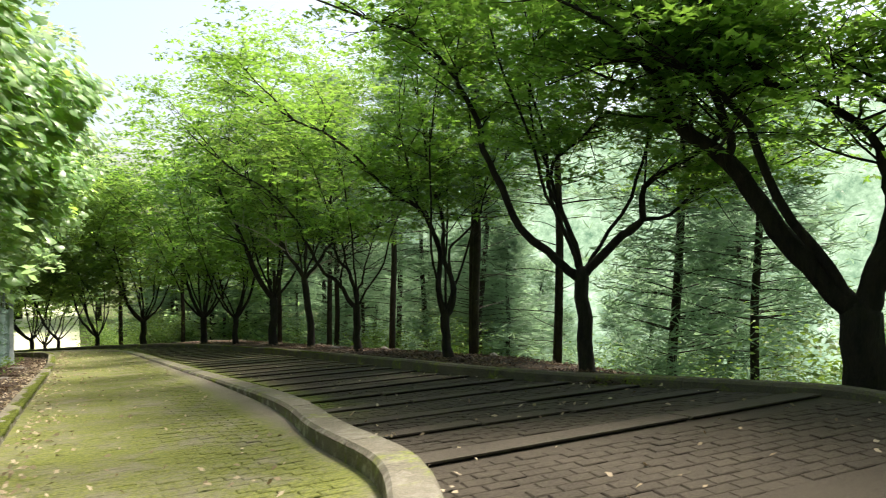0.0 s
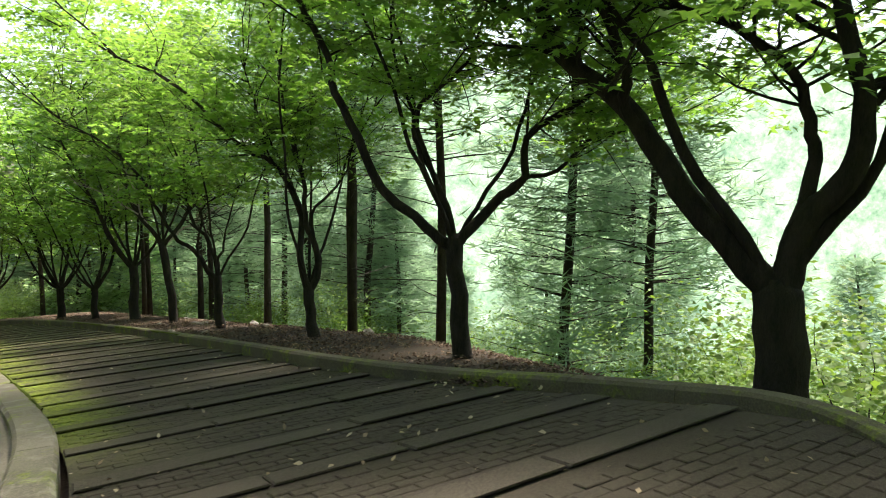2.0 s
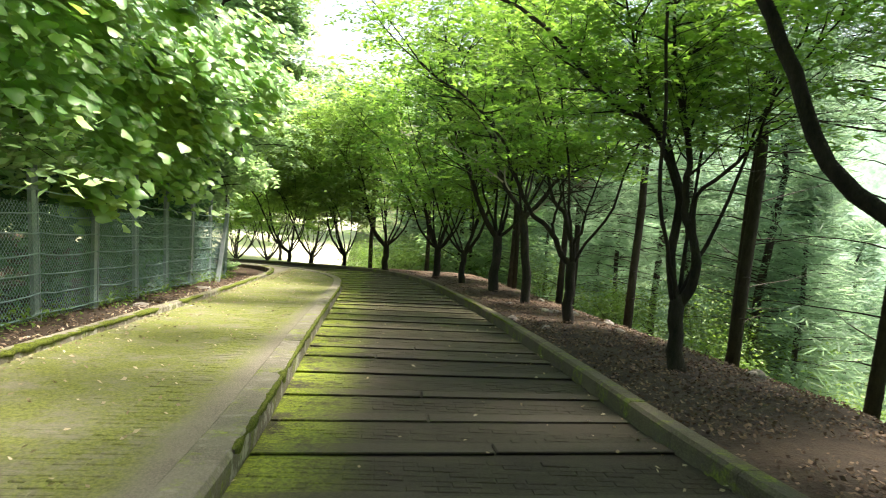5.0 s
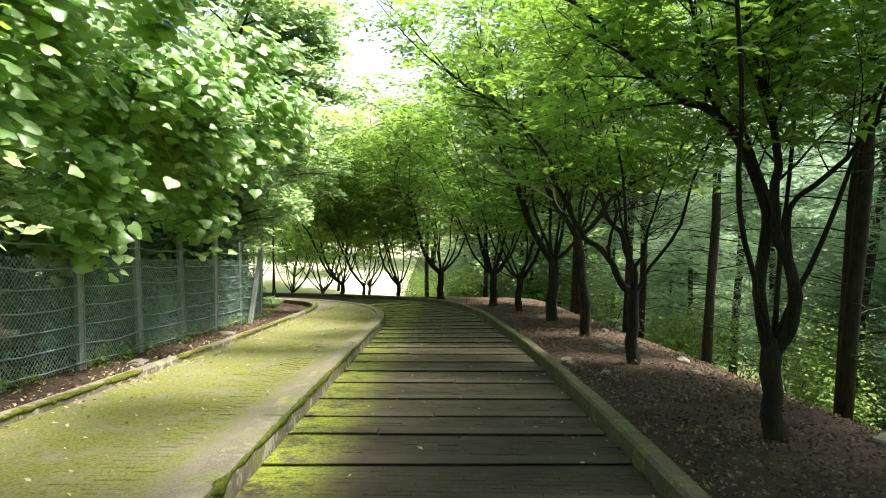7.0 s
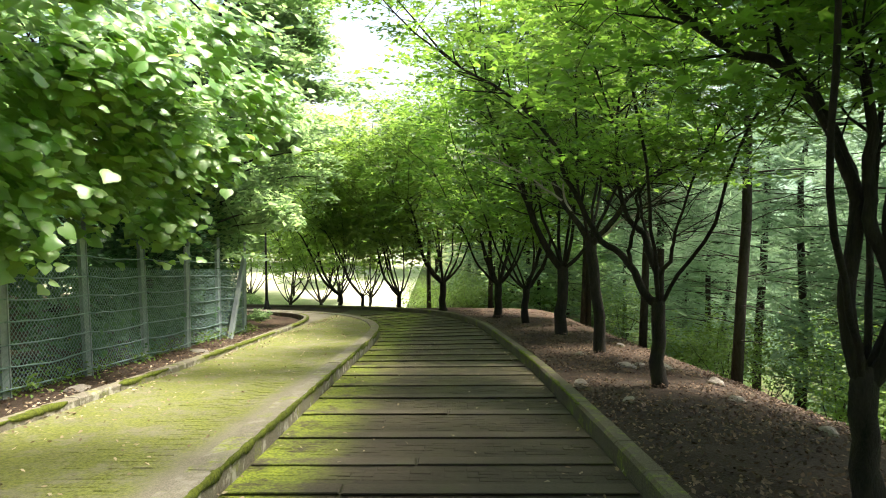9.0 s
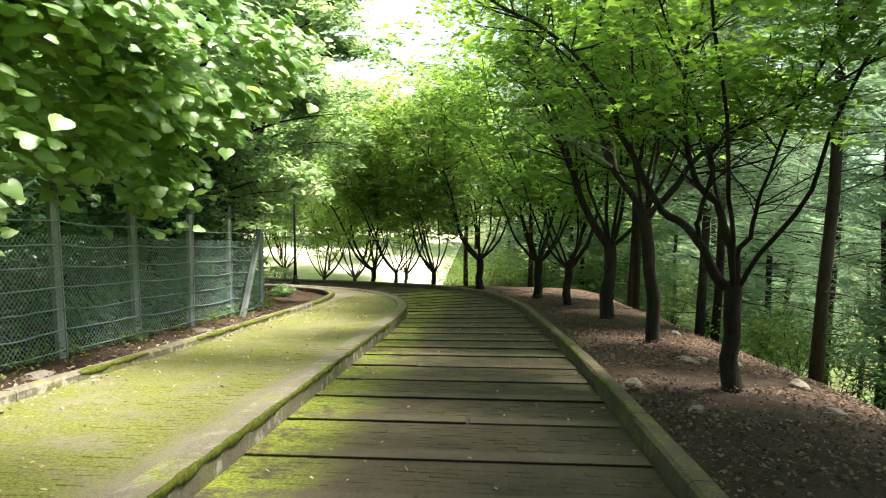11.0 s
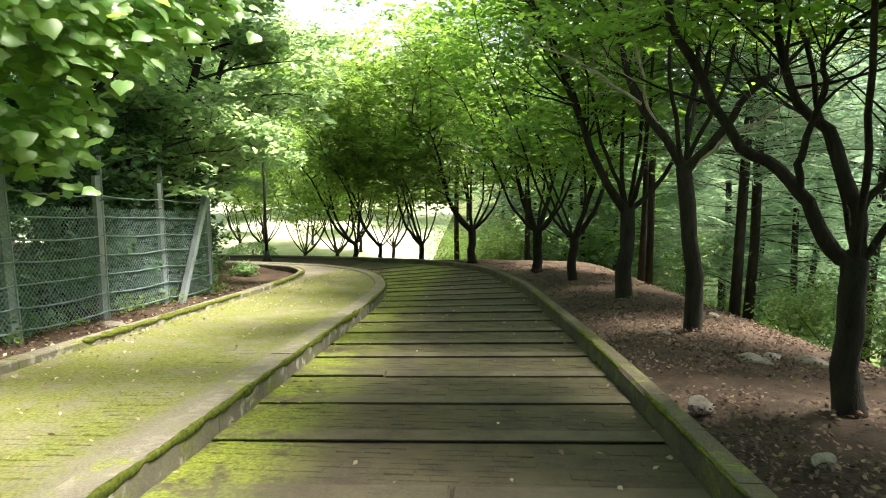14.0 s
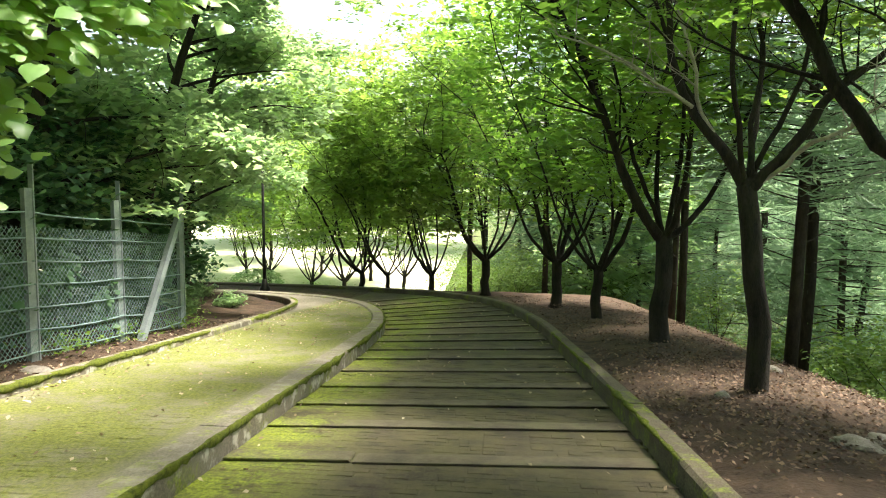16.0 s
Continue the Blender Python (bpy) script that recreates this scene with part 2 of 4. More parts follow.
# pairs along the stepped ramp: inner edge (beside the centre curb) and outer edge (beside the bank)
EDGES = [((1.2, 2.3), (5.9, 2.3)), ((1.75, 5.0), (5.55, 5.0)), ((2.0, 8.0), (5.25, 8.0)), ((1.9, 14.0), (5.25, 14.0)), ((1.82, 20.0), (5.15, 20.2)),
         ((1.74, 25.3), (4.85, 26.0)), ((1.5, 28.6), (4.55, 30.2)), ((0.75, 31.8), (3.7, 35.2)), ((-0.4, 34.2), (2.3, 38.4)),
         ((-2.2, 35.9), (-0.3, 40.6)), ((-5.2, 36.9), (-4.6, 41.6)), ((-14.0, 37.4), (-14.0, 42.0))]


def cat(a, b, c, d, t):
    return 0.5 * (2 * b + (c - a) * t + (2 * a - 5 * b + 4 * c - d) * t * t + (3 * b - a - 3 * c + d) * t ** 3)


def edge_pair(s):
    """Inner and outer point of the ramp at station s (index along EDGES)."""
    i = min(int(s), len(EDGES) - 2)
    t = s - i
    out = []
    for side in (0, 1):
        q = [Vector(EDGES[max(0, min(len(EDGES) - 1, j))][side]) for j in (i - 1, i, i + 1, i + 2)]
        out.append(cat(*q, t))
    return out


def station(y):
    """The station at which the ramp's middle has come to y."""
    lo, hi = 0.0, 8.9
    for _ in range(40):
        m = (lo + hi) / 2
        a, b = edge_pair(m)
        lo, hi = (m, hi) if (a.y + b.y) / 2 < y else (lo, m)
    return (lo + hi) / 2


def ramp_off(y):
    return 0.07 - 0.13 * min(1.0, max(0.0, (y - 4.0) / 6.0))


def path_off(y):
    return 0.0 + 0.11 * min(1.0, max(0.0, (y - 5.0) / 7.0))


CURB_TOP = 0.14


# ---- mesh helpers ----
def mesh_of(name, verts, faces, mat, smooth=False):
    me = bpy.data.meshes.new(name)
    me.from_pydata([tuple(v) for v in verts], [], faces)
    me.materials.append(mat)
    if smooth:
        me.polygons.foreach_set("use_smooth", [True] * len(me.polygons))
    me.update()
    return me


def part(name, me, parent=None, label=""):
    """One mesh object under a thing or part."""
    ob = new(name, me)
    ob.parent = parent
    return tagged(ob, label)


def sweep(line, profile, zf, gap=0.0):
    """Verts and faces of a profile (offset to the left, height) swept along a line of 2D points."""
    n, k = len(line), len(profile)
    vs, fs = [], []
    for i, p in enumerate(line):
        d = (line[min(n - 1, i + 1)] - line[max(0, i - 1)]).normalized()
        nrm = Vector((-d.y, d.x))
        q = p + d * (gap if i == 0 else -gap if i == n - 1 else 0)
        for o, h in profile:
            w = q + nrm * o
            vs.append((w.x, w.y, zf(q.x, q.y) + h))
    for i in range(n - 1):
        for j in range(k):
            a, b = i * k + j, i * k + (j + 1) % k
            fs.append((a, b, b + k, a + k))
    fs += [tuple(range(k)), tuple(reversed(range((n - 1) * k, n * k)))]
    return vs, fs


def tube(points, radii, sides=8, wobble=0.0, rng=None):
    vs, fs = [], []
    up = Vector((0.31, 0.17, 0.93)).normalized()
    for i, p in enumerate(points):
        d = (points[min(len(points) - 1, i + 1)] - points[max(0, i - 1)]).normalized()
        a = d.cross(up)
        a = a.normalized() if a.length > 1e-3 else Vector((1, 0, 0))
        b = d.cross(a)
        for k in range(sides):
            t = 2 * math.pi * k / sides
            r = radii[i] * (1 + (wobble * (rng.random() - 0.5) if rng else 0))
            vs.append(p + (a * math.cos(t) + b * math.sin(t)) * r)
    for i in range(len(points) - 1):
        for k in range(sides):
            a, b = i * sides + k, i * sides + (k + 1) % sides
            fs.append((a, b, b + sides, a + sides))
    fs += [tuple(reversed(range(sides))), tuple(range((len(points) - 1) * sides, len(points) * sides))]
    return vs, fs


class Heap:
    """Collects verts and faces of one mesh."""

    def __init__(self):
        self.v, self.f = [], []

    def add(self, vs, fs):
        n = len(self.v)
        self.v.extend(vs)
        self.f.extend([tuple(i + n for i in f) for f in fs])


def leaves_mesh(name, centres, size, mat, rng, shape="lobes", tilt=0.5, facing=None):
    """Many single leaves, each an island: 'lobes' three-bladed, 'heart' broad and folded, 'blade' a slim lozenge."""
    n = len(centres)
    c = np.asarray(centres, float).reshape(n, 3)
    az = rng.uniform(0, 2 * np.pi, n)
    nz = np.stack([rng.normal(0, tilt, n), rng.normal(0, tilt, n), np.ones(n)], 1)
    if facing is not None:
        nz += np.asarray(facing)
    nz /= np.linalg.norm(nz, axis=1)[:, None]
    a = np.stack([np.cos(az), np.sin(az), np.zeros(n)], 1)
    a -= nz * (a * nz).sum(1)[:, None]
    a /= np.linalg.norm(a, axis=1)[:, None]
    b = np.cross(nz, a)
    s = size * rng.uniform(0.65, 1.3, n)
    if shape == "lobes":
        pts = [(0, 0, 0)]
        faces = []
        for ang, ln in ((-62, 0.75), (0, 1.0), (62, 0.75)):
            for da, r in ((-25, 0.42), (0, ln), (25, 0.42)):
                t = radians(ang + da)
                pts.append((r * math.cos(t), r * math.sin(t), -0.12 * r * r))
            i = len(pts)
            faces.append((0, i - 3, i - 2, i - 1))
        pts, faces = [pts[0], pts[1], pts[2], pts[3], pts[5], pts[6], pts[8], pts[9]], [(0, 2, 3), (0, 3, 4, 5), (0, 5, 6)]
    elif shape == "heart":
        half = [(-0.13, 0.2, 0.0), (-0.1, 0.42, -0.04), (0.14, 0.54, -0.07), (0.42, 0.48, -0.08), (0.72, 0.24, -0.12)]
        pts = [(0, 0, 0.02), (0.45, 0, 0.05), (1.02, 0, -0.2)] + half + [(x, -y, z) for x, y, z in half]
        faces = [(0, 1, 5, 4, 3), (1, 7, 6, 5), (1, 2, 7), (0, 8, 9, 10, 1), (1, 10, 11, 12), (1, 12, 2)]
    elif shape == "blade":
        pts = [(0, 0, 0), (0.4, 0.3, 0.03), (1.0, 0, -0.08), (0.4, -0.3, 0.03)]
        faces = [(0, 3, 2, 1)]
    else:   # tuft of needles: four thin triangles
        pts, faces = [], []
        for ang, ele in ((-34, 0.2), (0, -0.05), (34, 0.15)):
            t = radians(ang)
            i = len(pts)
            pts += [(0.3 * math.cos(t) + 0.05 * math.sin(t), 0.3 * math.sin(t) - 0.06 * math.cos(t), 0), (math.cos(t), math.sin(t), ele), (0, 0.03 * ang / 40, 0.02)]
            faces.append((i, i + 1, i + 2))
    pts = np.asarray(pts)
    k = len(pts)
    v = c[:, None, :] + s[:, None, None] * (pts[None, :, 0, None] * a[:, None] + pts[None, :, 1, None] * b[:, None] + pts[None, :, 2, None] * nz[:, None])
    v = v.reshape(-1, 3)
    me = bpy.data.meshes.new(name)
    sizes = [len(f) for f in faces]
    loops = np.concatenate([np.asarray(f) for f in faces])
    allloops = (loops[None] + (np.arange(n) * k)[:, None]).ravel()
    tot = np.tile(sizes, n)
    me.vertices.add(len(v))
    me.vertices.foreach_set("co", v.ravel().astype(np.float32))
    me.loops.add(len(allloops))
    me.loops.foreach_set("vertex_index", allloops.astype(np.int32))
    me.polygons.add(len(tot))
    me.polygons.foreach_set("loop_start", np.concatenate([[0], np.cumsum(tot)[:-1]]).astype(np.int32))
    me.polygons.foreach_set("loop_total", tot.astype(np.int32))
    me.materials.append(mat)
    me.update(calc_edges=True)
    return me


# ---- ground ----
def build_ground():
    xs = [-160, -90, -50, -30, -20] + [-14 + 0.5 * i for i in range(58)] + [15, 17, 20, 24, 30, 40, 60, 110, 200]
    ys = [-90, -50, -30, -18, -12, -8] + [-5 + 0.5 * i for i in range(122)] + [57, 60, 65, 72, 82, 100, 130, 180, 260]
    vs, fs = [], []
    for y in ys:
        for x in xs:
            on_path = -1.2 < x < 5.6 and y < 42
            vs.append((x, y, land(x, y) - (0.12 if on_path else 0.0) + (0 if on_path else bump_z(x, y))))
    w = len(xs)
    for j in range(len(ys) - 1):
        for i in range(w - 1):
            a = j * w + i
            fs.append((a, a + 1, a + w + 1, a + w))
    tagged(new("ground", mesh_of("ground", vs, fs, M_SOIL, True)), "dark forest soil strewn with dry leaves", "ground", kind="structure")


build_ground()

LEFT_KERB = [(-1.0, -6.0), (-0.95, 2.0), (-0.9, 8.0), (-0.8, 14.0), (-0.78, 20.0), (-0.88, 25.0), (-1.05, 29.5), (-1.6, 32.4), (-2.9, 34.3), (-5.5, 35.2), (-14.0, 36.0)]
RIGHT_KERB = [(4.2, 0.0), (5.2, 2.0), (6.05, 3.6), (5.95, 5.0)] + [(o[0] + 0.13, o[1] + 0.05) for _, o in EDGES[2:9]] + [(o[0] + 0.03, o[1] + 0.15) for _, o in EDGES[9:]]
CENTRE = [(0.98, 2.4), (1.32, 3.05), (1.56, 3.9), (1.64, 5.4)] + [(i[0] - 0.12, i[1]) for i, _ in EDGES[2:7]] + [(i[0] - 0.1, i[1] - 0.08) for i, _ in EDGES[7:]]


def build_curb(name, label, points, profile, zoff, piece=1.0, mat=M_CURB, start=0):
    thing = tagged(new(name), label, "curb", kind="structure")
    line = spline(points, 0.2)
    per = max(2, int(piece / 0.2))
    rng = random.Random(name)
    i = 0
    while i < len(line) - 2:
        j = min(len(line) - 1, i + per)
        dz = rng.uniform(-0.003, 0.003)
        vs, fs = sweep(line[i:j + 1], profile, lambda x, y: grade(y) + zoff(y) + dz, 0.004)
        part("curb_stone", mesh_of("curb_stone", vs, fs, mat), thing)
        i = j
    return thing


build_curb("centre_curb", "broad mossy concrete curb between path and ramp", CENTRE,
           [(-0.11, -0.45), (-0.11, -0.035), (-0.08, 0.0), (0.15, 0.0), (0.18, -0.03), (0.18, -0.45)], lambda y: CURB_TOP, 2.4)
build_curb("bank_kerb", "dark mossy concrete kerb along the leafy bank", RIGHT_KERB,
           [(-0.1, -0.4), (-0.1, -0.03), (-0.07, 0.0), (0.07, 0.0), (0.1, -0.03), (0.1, -0.4)], lambda y: 0.12, 1.2, M_KERB)
build_curb("path_kerb", "low moss-grown concrete kerb beside the fence", LEFT_KERB,
           [(-0.09, -0.35), (-0.09, -0.02), (-0.07, 0.0), (0.07, 0.0), (0.09, -0.02), (0.09, -0.35)], lambda y: path_off(y) + 0.09, 1.0)


M_MOSS = simple_material("cushion_moss", (0.035, 0.05, 0.008), (0.17, 0.20, 0.018), 22.0, 0.95, strength=1.0, dist=0.02)


def moss_edge(name, owner, points, side, top, ranges, width=0.07, drop=0.07, seed=1):
    """Moss cushions grown over a curb's upper edge, thick and thin by turns."""
    line = spline(points, 0.08)
    for lo, hi in ranges:
        seg = [p for p in line if lo <= p.y <= hi]
        vs, fs = [], []
        k = 7
        for i, p in enumerate(seg):
            d = (seg[min(len(seg) - 1, i + 1)] - seg[max(0, i - 1)]).normalized()
            nrm = Vector((-d.y, d.x))
            n = 0.75 + 0.7 * noise.noise(Vector((p.y * 0.8, seed, 0))) + 0.75 * noise.noise(Vector((p.y * 3.3, seed, 3))) + 0.5 * noise.noise(Vector((p.y * 9.0, seed, 6)))
            n = max(0.12, n)
            n *= min(1.0, 0.35 + i / 3, 0.35 + (len(seg) - 1 - i) / 3)
            z = grade(p.y) + top(p.y)
            ring = [(-width * n, -0.006), (-width * 0.6 * n, 0.006 * n), (-0.02 * n, 0.010 * n), (0.008 * n, 0.004), (0.014 * n, -drop * 0.3 * n), (0.012 * n, -drop * 0.8 * n), (-0.006, -drop * 1.1 * n)]
            for o, h in ring:
                w = p + nrm * (side[0] + side[1] * o)
                vs.append((w.x + 0.012 * noise.noise(Vector((p.y * 14, o * 60, seed))), w.y, z + h + 0.014 * noise.noise(Vector((p.y * 17, h * 50, seed)))))
        for i in range(len(seg) - 1):
            for q in range(k - 1):
                a = i * k + q
                fs.append((a, a + 1, a + k + 1, a + k))
        part(name, mesh_of(name, vs, fs, M_MOSS, True), owner, "bright yellow-green moss cushion")


moss_edge("moss", bpy.data.objects["centre_curb"], CENTRE, (-0.11, -1), lambda y: CURB_TOP, [(8.5, 24.0), (24.04, 33.0)], 0.045, 0.075, 1)
moss_edge("moss", bpy.data.objects["bank_kerb"], RIGHT_KERB, (0.1, 1), lambda y: 0.12, [(16.2, 18.6), (19.6, 22.5), (23.4, 27.5)], 0.055, 0.03, 2)
moss_edge("moss", bpy.data.objects["path_kerb"], LEFT_KERB, (-0.09, -1), lambda y: path_off(y) + 0.09, [(3.5, 9.0), (9.2, 15.8), (17.0, 18.6), (20.0, 25.5), (27.5, 33.5)], 0.15, 0.06, 3)


def build_beds():
    """The beds under the paving: one sheet each."""
    vs, fs = [], []
    n = 180
    for i in range(n + 1):
        a, b = edge_pair(11.0 * i / n)
        for k in range(9):
            p = a.lerp(b, k / 8)
            vs.append((p.x, p.y, grade(p.y) + ramp_off(p.y) - 0.006))
    for i in range(n):
        for k in range(8):
            q = i * 9 + k
            fs.append((q, q + 1, q + 10, q + 9))
    tagged(new("ramp", mesh_of("ramp", vs, fs, M_RAMP, True)), "worn paved ramp with stone edging strips, mossy margins", "ramp", kind="structure")
    vs, fs = [], []
    inner = [Vector((1.2, -6.0)), Vector((1.2, 2.4))] + [Vector(p) for p in CENTRE[1:]]
    li, lo = spline(inner, 0.2), spline(LEFT_KERB, 0.2)
    n = 200
    for i in range(n + 1):
        a, b = lo[int(i / n * (len(lo) - 1))], li[int(i / n * (len(li) - 1))]
        for k in range(7):
            p = a.lerp(b, k / 6)
            vs.append((p.x, p.y, grade(p.y) + path_off(p.y) - 0.006 - 0.025 * math.sin(math.pi * k / 6)))
    for i in range(n):
        for k in range(6):
            q = i * 7 + k
            fs.append((q, q + 1, q + 8, q + 7))
    tagged(new("side_path", mesh_of("side_path", vs, fs, M_PATH, True)), "block-paved side path under yellow-green moss", "path", kind="structure")
    # level head of the ramp
    vs = [(1.2, -6, -0.40), (9, -6, -0.40), (5.95, 2.35, -0.385), (1.25, 2.35, -0.385)]
    tagged(new("landing", mesh_of("landing", vs, [(0, 1, 2, 3)], M_RAMP)), "worn dark paving at the head of the ramp", "paving", kind="structure")


build_beds()

STRIP_Y = [3.7, 4.75, 5.75, 6.85, 7.95, 9.1, 10.1, 11.05, 12.2, 13.3, 14.15, 15.2, 16.42, 17.55, 18.65, 19.75, 20.82, 21.75, 22.75, 23.87, 24.95] + [26.0 + 1.1 * k for k in range(11)]


def build_strips():
    thing = tagged(new("ramp_edging"), "weathered stone edging strips laid across the ramp", "steps", kind="structure")
    rng = random.Random(5)
    for y in STRIP_Y:
        skew = 0.15 + 0.25 * max(0.0, 1 - abs(y - 9.5) / 3.5)
        a, b = edge_pair(station(y - 0.4 * skew))[0], edge_pair(station(y + 0.6 * skew))[1]
        a2, b2 = edge_pair(station(y + 0.24 - 0.4 * skew))[0], edge_pair(station(y + 0.24 + 0.6 * skew))[1]
        cuts = [0.0] + sorted(rng.uniform(0.25, 0.8) for _ in range(2)) + [1.0]
        if cuts[2] - cuts[1] < 0.18 or y > 7:
            cuts = [0.0, cuts[1], 1.0] if y < 12 or rng.random() < 0.3 else [0.0, 1.0]
        for u, v in zip(cuts, cuts[1:]):
            j = rng.uniform(-0.06, 0.06) if y < 8 else rng.uniform(-0.012, 0.012)
            lift = 0.017 + rng.uniform(-0.004, 0.007) + (0.002 if y < 8 else 0.0)
            d = Vector((0, j))
            c = [a.lerp(b, u + 0.003) + d, a.lerp(b, v - 0.003) + d, a2.lerp(b2, v - 0.003) + d, a2.lerp(b2, u + 0.003) + d]
            m = sum(c, Vector((0, 0))) / 4
            vs = []
            for inset, h in ((0.0, -0.10), (0.0, lift - 0.012), (0.010, lift)):
                for qi, q in enumerate(c):
                    w = q + (m - q).normalized() * inset
                    if h < 0 and qi < 2:
                        w = q.lerp(c[3 - qi], 0.8)
                    vs.append((w.x, w.y, grade(w.y) + ramp_off(w.y) + h))
            fs = [(8, 9, 10, 11)]
            for r in (0, 4):
                fs += [(r + k, r + (k + 1) % 4, r + 4 + (k + 1) % 4, r + 4 + k) for k in range(4)]
            part("edging_stone", mesh_of("edging_stone", vs, fs, M_EDGE), thing)


build_strips()


# ---- trees ----
def wander(rng, start, way, length, n, bend, lift):
    pts, d, p = [start.copy()], way.normalized(), start.copy()
    for _ in range(n):
        d = (d + Vector((rng.gauss(0, bend), rng.gauss(0, bend), rng.gauss(0, bend * 0.6) + lift))).normalized()
        p = p + d * (length / n)
        pts.append(p.copy())
    return pts


def twigs(rng, heap, base, radius, tips, depth, length, draw=2):
    """Side branches along a limb, and the places of leaves at their ends."""
    n = len(base)
    for i in range(max(1, n // 3), n):
        for _ in range(2):
            if rng.random() < 0.25:
                continue
            d = (base[i] - base[i - 1]).normalized()
            side = Vector((rng.gauss(0, 1), rng.gauss(0, 1), rng.gauss(0.15, 0.45))).normalized()
            way = (d * 0.6 + side).normalized()
            ln = length * rng.uniform(0.6, 1.2)
            pts = wander(rng, base[i], way, ln, 4, 0.16, 0.03 if depth else -0.02)
            r = radius * (0.55 if depth else 0.5)
            if draw and (depth or draw > 1):
                heap.add(*tube(pts, [r * (1 - 0.75 * k / 4) for k in range(5)], 4 if depth else 3))
            if depth:
                twigs(rng, heap, pts, r * 0.6, tips, depth - 1, length * 0.6, draw)
            else:
                tips += pts[2:]


def maple(name, at, seed, fork, limbs, girth=0.15, azim=0.0, leaves=16000, spread=0.42, lean=(0, 0), label="", pale=(), leaf=0.122, crown_mat=None, bough=1.0, low=1.9, leaf_shape="lobes", clump=0.4, extra=4, tall=4.6, draw=2):
    """limbs: lists of (along azim, up, across) from the fork."""
    rng = random.Random(seed)
    nrng = np.random.default_rng(seed)
    base = Vector((at[0], at[1], land(*at) - 0.08))
    tree = tagged(new(name), label or "dark-barked maple with a wide leafy crown on the bank", "tree", "row of maples along the ramp")
    tree.location = base
    top = Vector((lean[0], lean[1], fork + 0.08))
    pts = [Vector((0, 0, 0)), Vector((lean[0] * 0.1, lean[1] * 0.1, 0.12)), Vector((lean[0] * 0.35 + rng.uniform(-0.06, 0.06), lean[1] * 0.35 + rng.uniform(-0.05, 0.05), fork * 0.38)), Vector((lean[0] * 0.6 + rng.uniform(-0.05, 0.05), lean[1] * 0.6 + rng.uniform(-0.05, 0.05), fork * 0.6)), Vector((lean[0] * 0.8 + rng.uniform(-0.03, 0.03), lean[1] * 0.8, fork * 0.82)), top, top + Vector((0, 0, 0.12))]
    vs, fs = tube(pts, [girth * 1.4, girth * 1.1, girth, girth * 0.94, girth * 0.93, girth * 0.92, girth * 0.6], 14, 0.16, rng)
    part("trunk", mesh_of("trunk", vs, fs, M_BARK, True), tree)
    ca, sn = math.cos(azim), math.sin(azim)
    tips = []
    tw = Heap()
    limbs = list(limbs)
    for k in range(extra):
        a = 6.283 * (k + rng.uniform(-0.3, 0.3)) / max(1, extra)
        rr = rng.uniform(1.6, 2.6)
        turn = rng.uniform(-0.9, 0.9)
        limbs.append([(rr * o * math.cos(a + turn * h), tall * h * rng.uniform(0.93, 1.06), rr * o * math.sin(a + turn * h)) for o, h in ((0.12, 0.1), (0.34, 0.26), (0.46, 0.45), (0.72, 0.66), (0.8, 0.84), (1.0, 1.0))])
    for li, limb in enumerate(limbs):
        q = [top + Vector((0, 0, -0.05))] + [top + Vector((l[0] * ca - l[2] * sn, l[0] * sn + l[2] * ca, l[1])) for l in limb]
        line, ends = [q[0]], [2 * q[0] - q[1]] + q + [2 * q[-1] - q[-2]]
        for a, b, c, d in zip(ends, ends[1:], ends[2:], ends[3:]):
            for k in range(1, 4):
                line.append(cat(a, b, c, d, k / 3) + Vector((rng.gauss(0, 0.01), rng.gauss(0, 0.01), rng.gauss(0, 0.008))))
        g = girth * (0.3 if li in pale else 0.66 if li < 2 else 0.38 if li < len(limbs) - extra else 0.3)
        m = len(line)
        h = Heap()
        h.add(*tube(line, [g * (1 - 0.72 * k / (m - 1)) for k in range(m)], 9, 0.12, rng))
        part("limb", mesh_of("limb", h.v, h.f, M_PALE if li in pale else M_BARK, True), tree, "bleached bare limb" if li in pale else "")
        if li in pale:
            bare = Heap()
            twigs(rng, bare, line[m // 3:], g * 0.5, [], 1, 0.75)
            part("dead_twig", mesh_of("dead_twig", bare.v, bare.f, M_PALE, True), tree, "bleached bare twigs")["kind"] = "stuff"
        else:
            twigs(rng, tw, line[m // 3:], g * 0.42, tips, 1, 1.15 * bough, draw)
            out = line[-1] - line[-4]
            for _ in range(2):
                way = out.normalized() + Vector((rng.gauss(0, 0.45), rng.gauss(0, 0.45), rng.uniform(-0.1, 0.6)))
                more = wander(rng, line[-1], way, rng.uniform(1.6, 2.8) * bough, 5, 0.12, 0.04)
                tw.add(*tube(more, [g * 0.28 * (1 - 0.7 * k / 5) for k in range(6)], 6))
                twigs(rng, tw, more, g * 0.2, tips, 1, 1.1 * bough, draw)
    part("twig", mesh_of("twig", tw.v, tw.f, M_BARK, True), tree)["kind"] = "stuff"
    tips = [t for t in tips if t.z > low] or tips
    t = np.array([list(v) for v in tips])
    t = t[nrng.uniform(0, 1, len(t)) < clump]
    weight = nrng.uniform(0.2, 1.0, len(t)) ** 1.5
    pick = t[nrng.choice(len(t), leaves, p=weight / weight.sum())]
    rad = spread * np.sqrt(nrng.uniform(0, 1, leaves))
    ang = nrng.uniform(0, 2 * np.pi, leaves)
    c = pick + np.stack([rad * np.cos(ang), rad * np.sin(ang), nrng.normal(0.02, 0.035, leaves) - 0.3 * rad * rad], 1)
